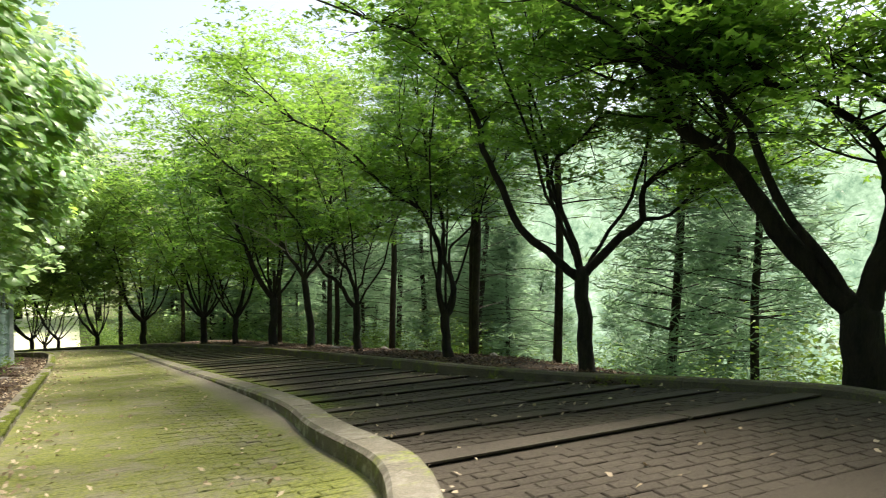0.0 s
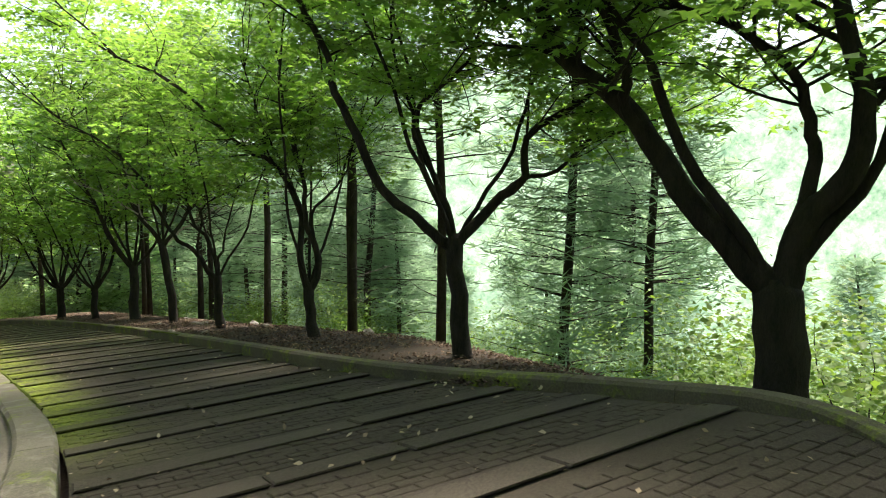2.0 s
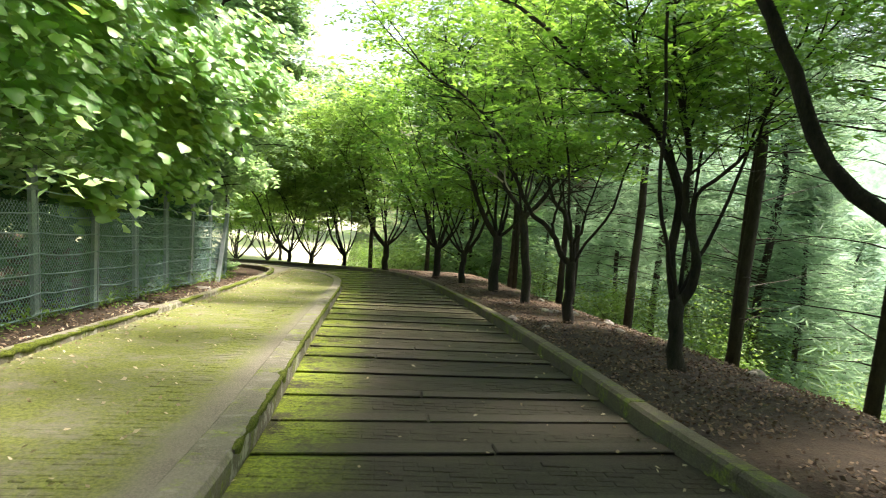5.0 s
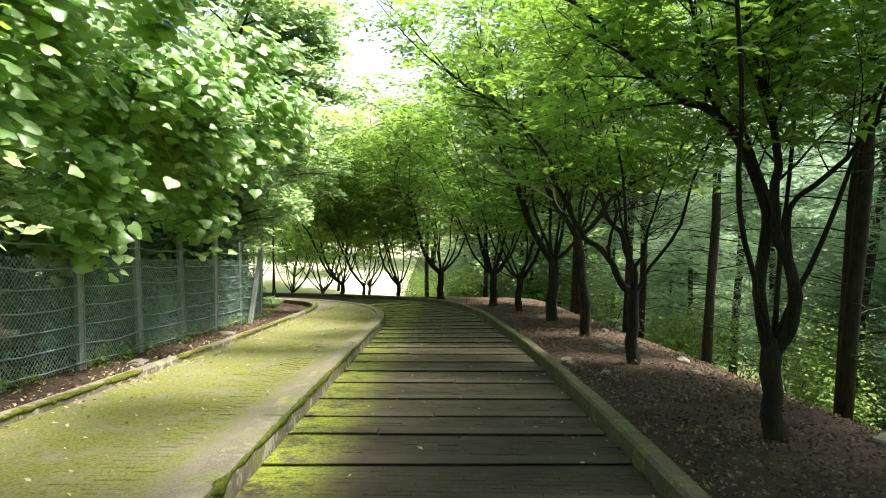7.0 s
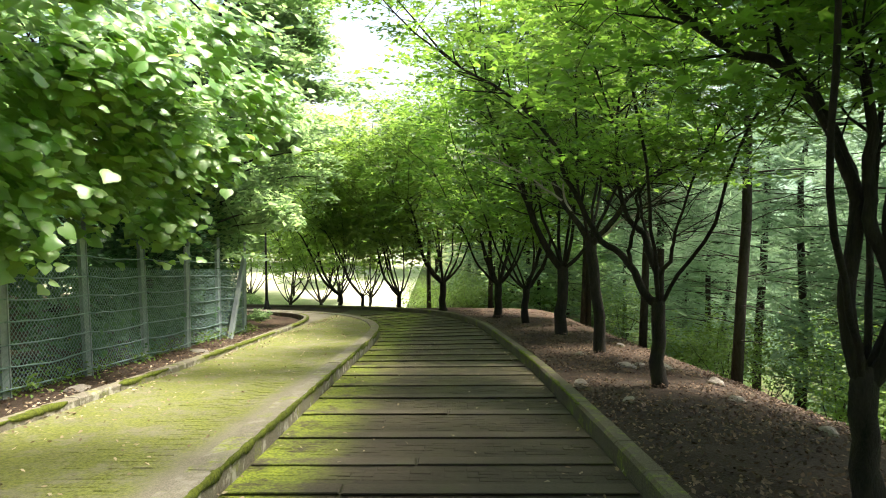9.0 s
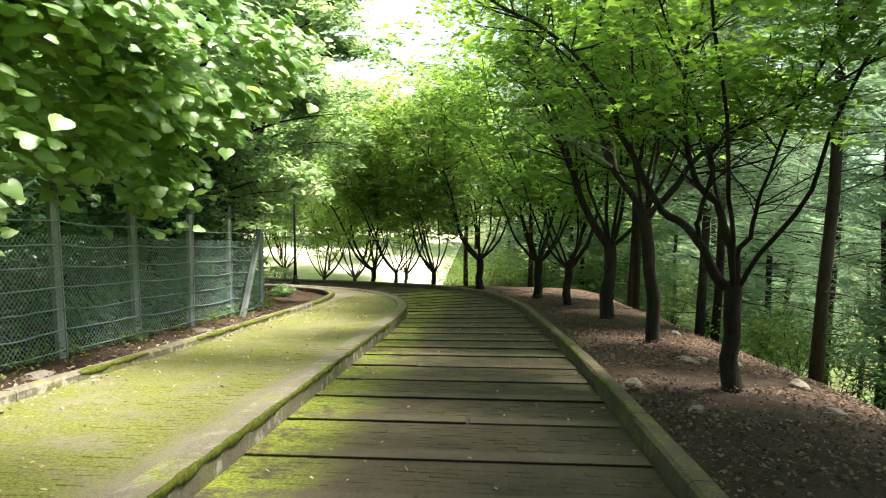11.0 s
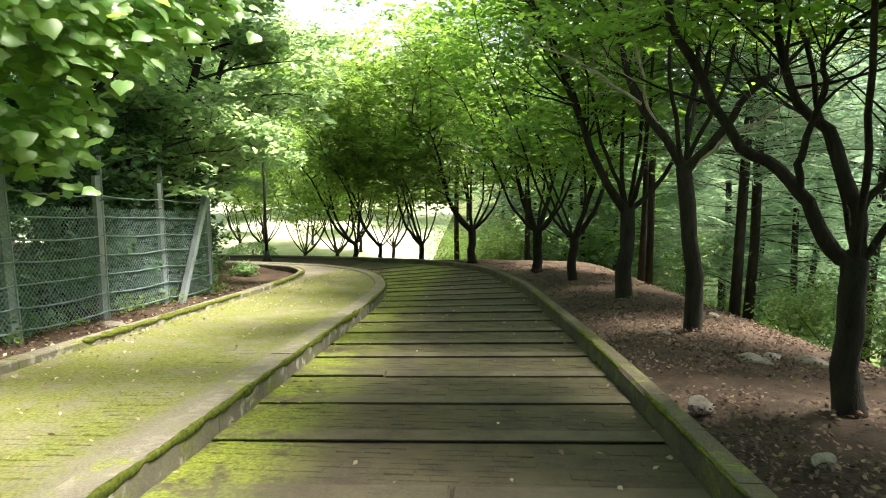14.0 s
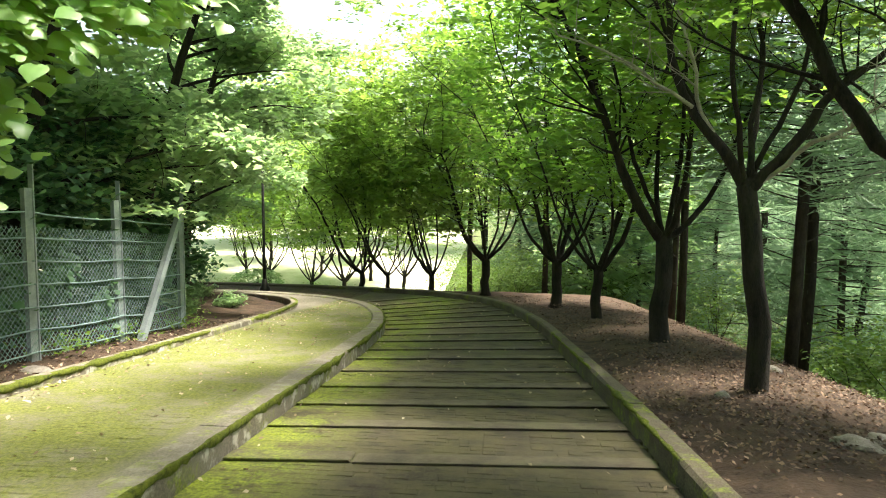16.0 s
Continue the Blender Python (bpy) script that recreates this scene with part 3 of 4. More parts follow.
    crown = part("crown", leaves_mesh("crown", c, leaf, crown_mat or M_MAPLE, nrng, leaf_shape, 0.34), tree)
    crown["kind"] = "stuff"
    return tree


def vase(rng, n, reach, up):
    out = []
    for k in range(n):
        a = 2 * math.pi * (k + rng.uniform(-0.3, 0.3)) / n
        w = rng.uniform(0.7, 1.25)
        b = a + rng.uniform(-0.5, 0.5)
        out.append([(reach * o * w * math.cos(a + (b - a) * h), up * h * rng.uniform(0.93, 1.07), reach * o * w * math.sin(a + (b - a) * h)) for o, h in ((0.16, 0.07), (0.36, 0.22), (0.5, 0.42), (0.7, 0.68), (1.0, 1.0))])
    return out


HEAD_LIMBS = [
    [(-0.35, 0.36, 0), (-0.74, 0.77, 0), (-1.03, 1.19, 0.05), (-1.38, 1.71, 0.1), (-2.0, 2.22, 0.15), (-2.3, 2.88, 0.2), (-2.4, 3.3, 0.3), (-2.6, 4.2, 0.4)],
    [(0.11, 0.26, 0), (0.2, 0.66, 0), (0.44, 0.93, -0.05), (0.57, 1.31, -0.1), (0.51, 1.9, -0.1), (0.36, 2.45, 0), (0.3, 2.9, 0.1), (0.3, 3.8, 0.2)],
    [(0.11, 0.26, 0.03), (0.15, 0.6, 0.08), (0.26, 1.16, 0.15), (0.18, 1.49, 0.2), (0.05, 1.94, 0.25), (-0.44, 2.37, 0.3), (-1.0, 2.66, 0.35), (-1.46, 3.14, 0.4)],
    [(-0.35, 0.36, 0), (-1.03, 1.19, 0.04), (-1.35, 1.66, 0), (-1.33, 1.98, -0.1), (-1.51, 2.48, -0.25), (-1.82, 2.76, -0.4), (-2.27, 3.0, -0.6)]]
maple("maple_tree", (7.3, 4.35), 11, 1.2, HEAD_LIMBS, 0.225, radians(-60), 29000, lean=(-0.05, 0.09), label="stout leaning maple forking near the ground beside the kerb", bough=1.2, extra=2)
maple("maple_tree", (6.8, 8.4), 12, 1.52, [
    [(-0.14, 0.02, 0), (-0.36, 0.2, 0), (-0.94, 0.69, 0.05), (-1.26, 1.35, 0.1), (-1.55, 1.93, 0.1), (-1.67, 2.42, 0.2), (-1.99, 2.99, 0.3), (-2.32, 3.48, 0.4), (-2.9, 4.0, 0.5), (-3.7, 4.3, 0.7)],
    [(0.21, 0.2, 0), (0.61, 0.61, 0), (0.89, 0.85, -0.05), (0.92, 1.33, -0.1), (1.47, 1.72, -0.2), (2.01, 2.1, -0.2), (2.4, 2.8, 0)],
    [(-0.05, 0.3, 0), (-0.28, 0.85, 0.05), (-0.52, 1.34, 0.1), (-0.56, 1.67, 0.2), (-0.76, 2.23, 0.3), (-0.84, 2.88, 0.4), (-0.8, 3.7, 0.5)],
    [(0.21, 0.2, 0), (0.61, 0.61, 0), (0.85, 0.81, 0.02), (1.32, 0.92, 0.1), (1.71, 1.32, 0.3), (2.02, 1.39, 0.4), (2.6, 1.6, 0.6)],
    [(-0.05, 0.3, 0), (-0.28, 0.85, 0.02), (-0.48, 1.5, -0.05), (-0.36, 1.82, -0.1), (0.05, 2.14, -0.2), (0.29, 2.5, -0.3), (0.5, 3.4, -0.4)]],
    0.12, radians(-38.4), 25000, lean=(-0.09, 0.07), extra=3, low=2.7)
maple("maple_tree", (6.9, 13.1), 13, 0.92, [
    [(-0.13, 0.4, 0), (-0.14, 0.9, 0), (-0.12, 1.4, 0.02), (-0.39, 2.0, 0.05), (-0.61, 2.33, 0.1), (-1.13, 2.6, 0.2), (-1.67, 3.1, 0.3), (-2.4, 3.8, 0.4), (-3.3, 4.2, 0.6)],
    [(0.17, 0.3, 0), (0.16, 0.7, 0), (0.0, 1.1, -0.03), (-0.05, 1.5, -0.05), (-0.07, 2.0, 0), (-0.26, 2.7, 0.1), (-0.41, 3.4, 0.3), (-0.48, 4.2, 0.5)],
    [(0.15, 0.3, 0), (0.1, 1.0, -0.05), (0.08, 1.43, -0.05), (0.4, 1.77, -0.1), (0.71, 2.2, -0.2), (0.85, 2.7, -0.3), (1.4, 3.6, -0.4)],
    [(-0.13, 0.45, 0), (-0.12, 1.3, 0.0), (-0.39, 2.0, -0.02), (-0.68, 2.5, -0.2), (-0.83, 3.2, -0.5), (-1.01, 3.85, -0.8)],
    [(-0.13, 0.45, 0), (-0.1, 1.35, 0.06), (-0.3, 2.0, 0.5), (-0.6, 2.6, 1.1), (-1.0, 3.3, 1.8)]],
    0.108, radians(-24), 22000, lean=(-0.09, 0.04), low=2.9, label="dark maple with two stems twisted together below its crown", extra=3, tall=5.4)
maple("maple_tree", (6.88, 18.45), 14, 1.26, [
    [(-0.1, 0.05, 0), (-0.22, 0.17, 0), (-0.39, 0.48, 0), (-0.61, 0.76, 0.05), (-0.92, 0.94, 0.1), (-1.27, 1.49, 0.15), (-1.57, 2.04, 0.2), (-1.77, 2.5, 0.3), (-2.6, 3.3, 0.4), (-3.5, 3.8, 0.5)],
    [(0.0, 0.1, 0), (-0.02, 0.45, 0), (-0.18, 0.81, 0), (-0.25, 1.06, 0.05), (-0.5, 1.27, 0.1), (-0.66, 1.74, 0.2), (-0.78, 2.4, 0.4), (-0.8, 3.2, 0.6)],
    [(0.0, 0.1, 0), (0.01, 0.45, 0), (0.14, 0.66, 0), (0.2, 0.97, -0.1), (0.25, 1.22, -0.15), (0.5, 2.0, -0.3), (0.9, 2.9, -0.4)],
    [(-0.1, 0.05, 0), (-0.39, 0.48, 0.02), (-0.46, 0.8, 0), (-0.43, 1.01, -0.05), (-0.32, 1.37, -0.1), (-0.34, 1.62, -0.15), (-0.1, 1.91, -0.2), (0.5, 2.2, -0.3), (1.2, 2.6, -0.4)]],
    0.112, radians(-23.9), 19000, lean=(-0.055, 0.025), extra=3, tall=4.8, low=3.2)
maple("maple_tree", (6.9, 22.9), 15, 2.38, [
    [(-0.13, 0.25, 0), (-0.59, 0.83, 0), (-0.9, 1.5, 0.1), (-0.97, 2.14, 0.2), (-1.2, 3.0, 0.3)],
    [(0.11, 0.08, 0), (0.43, 0.45, 0), (0.68, 0.88, 0.05), (0.93, 1.17, 0.1), (1.25, 1.44, 0.2), (1.8, 2.1, 0.3)],
    [(0.12, 0.04, 0.0), (0.39, 0.27, -0.06), (0.65, 0.52, -0.1), (0.96, 0.66, -0.15), (1.29, 0.92, -0.2), (1.7, 1.1, -0.3)],
    [(-0.13, 0.25, 0), (-0.59, 0.83, 0), (-0.69, 0.97, -0.08), (-1.18, 1.31, -0.15), (-1.59, 1.57, -0.2), (-2.16, 1.77, -0.3)],
    [(-0.13, 0.25, 0), (-0.53, 0.84, -0.02), (-0.58, 1.29, -0.1), (-0.73, 1.74, -0.15), (-0.9, 2.2, -0.2)],
    [(0.05, 0.14, 0), (0.02, 0.71, 0.1), (0.09, 1.44, 0.3), (-0.01, 2.06, 0.5), (-0.3, 3.0, 0.8)]],
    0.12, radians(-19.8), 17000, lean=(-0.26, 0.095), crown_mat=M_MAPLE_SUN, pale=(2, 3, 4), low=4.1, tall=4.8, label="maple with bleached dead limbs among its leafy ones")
# The last two trunks, out of view by the start, are added for shade.
for k, (x, y, f, n, g, c) in enumerate([(6.75, 27.5, 1.9, 4, 0.19, 15000), (6.2, 32.0, 1.2, 4, 0.15, 15000), (5.5, 36.4, 1.3, 5, 0.19, 16000), (3.15, 41.6, 1.3, 5, 0.2, 17000),
                                        (0.9, 43.0, 0.7, 4, 0.14, 14000), (-1.0, 43.4, 0.7, 3, 0.11, 12000), (-2.3, 44.4, 0.9, 4, 0.15, 14000), (-4.4, 50.0, 1.2, 4, 0.14, 12000), (-7.0, 53.0, 1.2, 4, 0.14, 12000), (-10.5, 56.0, 1.2, 4, 0.14, 12000), (6.9, 0.2, 1.4, 5, 0.2, 24000), (6.2, -5.5, 1.4, 5, 0.2, 20000)]):
    r = random.Random(100 + k)
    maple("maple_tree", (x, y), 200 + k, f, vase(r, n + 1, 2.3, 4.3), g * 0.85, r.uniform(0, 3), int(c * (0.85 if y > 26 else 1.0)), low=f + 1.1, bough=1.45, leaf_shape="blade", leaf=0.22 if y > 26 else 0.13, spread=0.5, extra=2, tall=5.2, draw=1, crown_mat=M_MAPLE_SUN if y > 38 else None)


def pine_variant(seed, height, first):
    """Meshes of one pine: trunk, bare lower boughs, needles."""
    rng = random.Random(seed)
    nrng = np.random.default_rng(seed)
    pts = [Vector((rng.gauss(0, 0.03) * k, rng.gauss(0, 0.03) * k, height * k / 6)) for k in range(7)]
    trunk = mesh_of("trunk", *tube(pts, [0.125, 0.11, 0.1, 0.085, 0.07, 0.045, 0.02], 10, 0.12, rng), M_PINE, True)
    h, tufts = Heap(), []
    z = first
    while z < height - 0.3:
        f = (z - first) / (height - first)
        for k in range(rng.randint(4, 6)):
            a = rng.uniform(0, 6.283)
            ln = (2.3 * (1 - f) + 0.4) * rng.uniform(0.7, 1.15)
            st = Vector((0, 0, z + rng.uniform(-0.15, 0.15)))
            b = wander(rng, st, Vector((math.cos(a), math.sin(a), 0.12)), ln, 5, 0.09, 0.01)
            h.add(*tube(b, [0.022 * (1 - 0.8 * i / 5) for i in range(6)], 3))
            for p, q in zip(b[2:], b[3:]):
                for _ in range(11):
                    t = p.lerp(q, rng.random())
                    tufts.append((t.x + rng.gauss(0, 0.27), t.y + rng.gauss(0, 0.27), t.z + rng.gauss(0.0, 0.15)))
        z += rng.uniform(0.32, 0.5)
    # bare dead boughs below
    z = max(0.8, first - 3.5) if first > 3 else first
    while z < first:
        a = rng.uniform(0, 6.283)
        b = wander(rng, Vector((0, 0, z)), Vector((math.cos(a), math.sin(a), 0.25)), rng.uniform(1.0, 2.9), 5, 0.1, -0.03)
        h.add(*tube(b, [0.016 * (1 - 0.75 * i / 5) for i in range(6)], 3))
        z += rng.uniform(0.22, 0.45)
    boughs = mesh_of("boughs", h.v, h.f, M_PINE, True)
    needles = leaves_mesh("needles", tufts, 0.4, M_NEEDLE, nrng, "tuft", 0.45)
    return trunk, boughs, needles


def pine_from(meshes):
    t = tagged(new("pine_tree"), "slender pine with bare lower boughs on the wooded slope", "tree", "pines on the slope")
    for nm, me in zip(("trunk", "bough", "crown"), meshes):
        o = part(nm, me, t)
        if nm != "trunk":
            o["kind"] = "stuff"
    return t


PINES = [pine_from(pine_variant(300 + k, h, f)) for k, (h, f) in enumerate([(11, 4.6), (10, 2.6), (12, 3.6), (9, 1.2), (10, 0.7)])]
used = set()


def put_pine(kind, x, y, turn, size=1.0):
    m = Matrix.Translation((x, y, land(x, y) - 0.1)) @ Matrix.Rotation(turn, 4, "Z")
    if kind not in used:
        used.add(kind)
        PINES[kind].matrix_basis = m
        t = PINES[kind]
    else:
        t = copy_thing(PINES[kind], m)
    t.scale = (size, size, size)


for x, y, k in [(9.4, 16.3, 0), (9.9, 17.2, 0), (9.6, 22.3, 0), (9.0, 27.3, 2), (9.9, 29.0, 2), (8.8, 34.3, 0), (8.9, 35.9, 0), (5.6, 44.6, 0), (13.8, 10.9, 2), (10.0, 13.4, 0), (2.3, 46.5, 0)]:
    put_pine(k, x, y, x * 3 + y, random.Random(int(x * 10)).uniform(0.92, 1.08))
prng = random.Random(77)
placed = []
while len(placed) < 62:
    x, y = prng.uniform(12.5, 36), prng.uniform(-14, 75)
    if all((x - a) ** 2 + (y - b) ** 2 > 4.5 for a, b in placed) and x - 12.5 < 24 * prng.random() + 4:
        placed.append((x, y))
        if len(placed) > 52:
            x, y = prng.uniform(13, 24), prng.uniform(14, 48)
        put_pine(prng.choice((1, 2, 3, 3, 4, 4)), x, y, prng.uniform(0, 6), prng.uniform(0.9, 1.35))


# ---- woods and fence beside the path ----
def broad_tree(name, at, seed, height, reach, leaves, leaf, mat, label, group, trunk_r=0.12, first=1.6, shape="blade", lean=(0, 0), spread=0.5, draw=1, clump=0.35):
    """A tree with a rising stem, boughs from low down and hanging sprays of leaves."""
    rng, nrng = random.Random(seed), np.random.default_rng(seed)
    tree = tagged(new(name), label, "tree", group)
    tree.location = (at[0], at[1], land(*at) - 0.08)
    pts = [Vector((lean[0] * (k / 7) ** 1.5 + rng.gauss(0, 0.03), lean[1] * (k / 7) ** 1.5 + rng.gauss(0, 0.03), height * k / 7)) for k in range(8)]
    part("trunk", mesh_of("trunk", *tube(pts, [trunk_r * (1.25 - k * 0.16) for k in range(8)], 10, 0.14, rng), M_BARK, True), tree)
    h, tips = Heap(), []
    z = first
    while z < height - 0.4:
        f = (z - first) / (height - first)
        a = rng.uniform(0, 6.283)
        i = min(6, int(z / height * 7))
        st = pts[i].lerp(pts[i + 1], z / height * 7 - i)
        ln = reach * (1 - 0.55 * f ** 1.5) * rng.uniform(0.75, 1.1)
        b = wander(rng, st, Vector((math.cos(a), math.sin(a), 0.55)), ln, 6, 0.12, -0.07)
        r = trunk_r * 0.42 * (1 - 0.5 * f)
        h.add(*tube(b, [r * (1 - 0.8 * k / 6) for k in range(7)], 6))
        twigs(rng, h, b, r * 0.4, tips, 1, 0.8, draw)
        z += rng.uniform(0.22, 0.4)
    bough = part("bough", mesh_of("bough", h.v, h.f, M_BARK, True), tree)
    bough["kind"] = "stuff"
    t = np.array([list(v) for v in tips])
    t = t[nrng.uniform(0, 1, len(t)) < clump]
    pick = t[nrng.integers(0, len(t), leaves)]
    rad = spread * np.sqrt(nrng.uniform(0, 1, leaves))
    ang = nrng.uniform(0, 2 * np.pi, leaves)
    c = pick + np.stack([rad * np.cos(ang), rad * np.sin(ang), nrng.normal(-0.03, 0.05, leaves) - 0.6 * rad * rad], 1)
    crown = part("crown", leaves_mesh("crown", c, leaf, mat, nrng, shape, 0.45), tree)
    crown["kind"] = "stuff"
    return tree


WOOD = "grey-green broadleaf tree leaning over the wire fence"
for k, (x, y, hgt, reach, lx, n) in enumerate([(-4.6, 1.5, 8.0, 3.2, 0.6, 7000), (-4.7, 7.0, 8.5, 3.2, 0.9, 7000), (-4.9, 12.5, 8.5, 3.2, 1.0, 9000), (-4.9, 18.0, 9.0, 3.6, 1.8, 16000), (-4.1, 25.2, 9.5, 3.8, 2.7, 22000), (-4.0, 28.8, 9.5, 3.9, 2.9, 24000), (-5.2, 33.2, 9.5, 3.8, 2.4, 24000), (-7.5, 38.5, 9.5, 3.8, 1.6, 20000)]):
    broad_tree("broadleaf_tree", (x, y), 400 + k, hgt, reach, n, 0.2, M_LEFT, WOOD, "broadleaf trees behind the fence", 0.13, 1.5, lean=(lx, 0.3))
FAR_WOOD = [broad_tree("woodland_tree", (-9.0 - k, 6.0 + 9 * k), 500 + k, 9.5, 3.6, 4600, 0.38, M_LEFT, "dense green woodland tree, some copies added unseen to block light", "woodland behind the fence", 0.14, 1.0, spread=0.7, draw=0) for k in range(3)]
wrng = random.Random(31)
for k in range(26):
    x, y = wrng.uniform(-17, -7.0), -10 + 2.1 * k + wrng.uniform(-1, 1)
    if y > 33:
        x -= 6
    copy_thing(FAR_WOOD[k % 3], Matrix.Translation((x, y, land(x, y) - 0.1)) @ Matrix.Rotation(wrng.uniform(0, 6), 4, "Z"))


def leaf_mass(name, label, category, boxes, count, leaf, mat, seed, shape="heart", tilt=0.5, facing=None):
    """Loose leaves filling rounded lumps (centre, radii), thicker towards their skins."""
    nrng = np.random.default_rng(seed)
    vol = np.array([r[0] * r[1] * r[2] for _, r in boxes]) ** (2 / 3)
    pick = nrng.choice(len(boxes), count, p=vol / vol.sum())
    cen = np.array([c for c, _ in boxes], float)[pick]
    rad = np.array([r for _, r in boxes], float)[pick]
    d = nrng.normal(0, 1, (count, 3))
    d /= np.linalg.norm(d, axis=1)[:, None]
    d *= np.abs(nrng.normal(0.75, 0.38, count))[:, None]
    ob = new(name, leaves_mesh(name, cen + d * rad, leaf, mat, nrng, shape, tilt, facing))
    return tagged(ob, label, category, kind="stuff")


vr = random.Random(8)
lumps = []
for k in range(95):
    y = 3.0 + 0.205 * k
    up = vr.uniform(2.75, 5.3) if y < 16 else vr.uniform(2.2, 5.0)
    lumps.append(((-2.2 + 0.3 * (up - 2.1) + vr.uniform(-0.6, 0.25), y + vr.uniform(-0.3, 0.3), grade(y) + up), (vr.uniform(0.4, 0.75), vr.uniform(0.4, 0.75), vr.uniform(0.3, 0.6))))
for k in range(34):
    y = 13.5 + 0.32 * k
    up = vr.uniform(3.6, 6.2)
    lumps.append(((-2.1 + 0.52 * (up - 2.3) + vr.uniform(-0.7, 0.25), y, grade(y) + up), (vr.uniform(0.45, 0.8), vr.uniform(0.45, 0.75), vr.uniform(0.3, 0.5))))
leaf_mass("vine_thicket", "broad-leaved climbing vine hanging over the fence top", "vine", lumps, 13000, 0.2, M_VINE, 21, "heart", 0.45, (1.0, -0.55, 0.3))
under = []
for k in range(190):
    y = -4 + 0.172 * k
    under.append(((-3.05 - abs(vr.gauss(0, 0.55)), y, land(-3.2, y) + vr.uniform(0.1, 3.2)), (0.5, 0.6, 0.55)))
for k in range(90):
    y = 22 + 0.19 * k
    x = 3.2 - 0.435 * (y - 14.7) - vr.uniform(0.8, 4.5)
    if x < -2.9:
        under.append(((x, y, land(x, y) + vr.uniform(0.2, 3.6)), (0.8, 0.8, 0.7)))
for k in range(40):
    y = vr.uniform(29.5, 35.0)
    x = -3.6 - 0.28 * (y - 29.5) - vr.uniform(0.0, 2.2)
    under.append(((x, y, land(x, y) + vr.uniform(0.2, 3.4)), (0.6, 0.6, 0.6)))
leaf_mass("undergrowth", "green undergrowth crowding behind the fence, shade put into its colour", "shrubs", under, 46000, 0.19, M_UNDER, 22, "blade", 0.6)
ivy = [((-2.2, y, land(-2.2, y) + vr.uniform(0.2, 1.7)), (0.1, vr.uniform(0.2, 0.45), vr.uniform(0.2, 0.4))) for y in [5 + 0.9 * k for k in range(25)] if vr.random() < 0.6]
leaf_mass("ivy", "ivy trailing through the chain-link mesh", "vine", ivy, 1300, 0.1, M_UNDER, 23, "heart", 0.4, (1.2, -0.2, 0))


def build_fence():
    fence = tagged(new("wire_fence"), "galvanised chain-link fence with steel posts and strands", "fence")
    rng = random.Random(3)
    ys = [16.85 + 2.07 * k for k in range(-7, 6)]
    fx = -2.15
    for y in ys:
        g = land(fx, y)
        lean = rng.uniform(-0.02, 0.02)
        for nm, x0, x1, y0, y1, top in (("post", -0.03, 0.03, -0.085, 0.06, 2.25), ("flange", -0.02, 0.045, 0.06, 0.085, 2.55)):
            vs = []
            for z in (-0.15, top):
                for a, b in ((x0, y0), (x1, y0), (x1, y1), (x0, y1)):
                    vs.append((fx + a + lean * z, y + b, g + z))
            fs = [(0, 1, 2, 3), (7, 6, 5, 4)] + [(i, 4 + i, 4 + (i + 1) % 4, (i + 1) % 4) for i in range(4)]
            part(nm, mesh_of(nm, vs, fs, M_GALV), fence)
    for a, b in zip(ys, ys[1:]):
        ga, gb = land(fx, a), land(fx, b)
        for h in (0.12, 0.42, 0.72, 1.02, 1.32, 1.62, 1.95):
            pts = []
            sag = rng.uniform(0.01, 0.05)
            for k in range(9):
                t = k / 8
                pts.append(Vector((fx + 0.05 + rng.gauss(0, 0.004), a + (b - a) * t, ga + (gb - ga) * t + h - sag * math.sin(math.pi * t) + rng.gauss(0, 0.004))))
            part("strand", mesh_of("strand", *tube(pts, [0.012] * 9, 5), M_WIRE, True), fence)
        # chain link: two families of slanting wires
        heap, top, cell = Heap(), 1.72, 0.085
        n = int((b - a + top) / cell)
        for sgn in (1, -1):
            for k in range(n):
                u0 = a + k * cell - top if sgn > 0 else a + k * cell
                p0, p1 = (u0, 0.04), (u0 + sgn * top, 0.04 + top)
                lo, hi = 0.0, 1.0
                du = p1[0] - p0[0]
                ta, tb = sorted(((a - p0[0]) / du, (b - p0[0]) / du))
                lo, hi = max(lo, ta), min(hi, tb)
                if hi - lo < 0.02:
                    continue
                q = []
                for t in (lo, hi):
                    yy = p0[0] + du * t
                    q.append(Vector((fx + 0.03 + 0.006 * sgn, yy, ga + (gb - ga) * (yy - a) / (b - a) + p0[1] + (p1[1] - p0[1]) * t)))
                heap.add(*tube(q, [0.0042, 0.0042], 3))
        net = part("chain_link", mesh_of("chain_link", heap.v, heap.f, M_WIRE), fence)
        net["kind"] = "stuff"
    # raking strut at the last post
    y1 = ys[-1]
    lo, hi = Vector((-1.95, y1 - 1.9, land(-1.95, y1 - 1.9) - 0.1)), Vector((-2.08, y1 - 0.05, land(fx, y1) + 2.2))
    part("strut", mesh_of("strut", *tube([lo, lo.lerp(hi, 0.5), hi], [0.075, 0.072, 0.07], 4), M_GALV), fence, "raking steel strut")


build_fence()


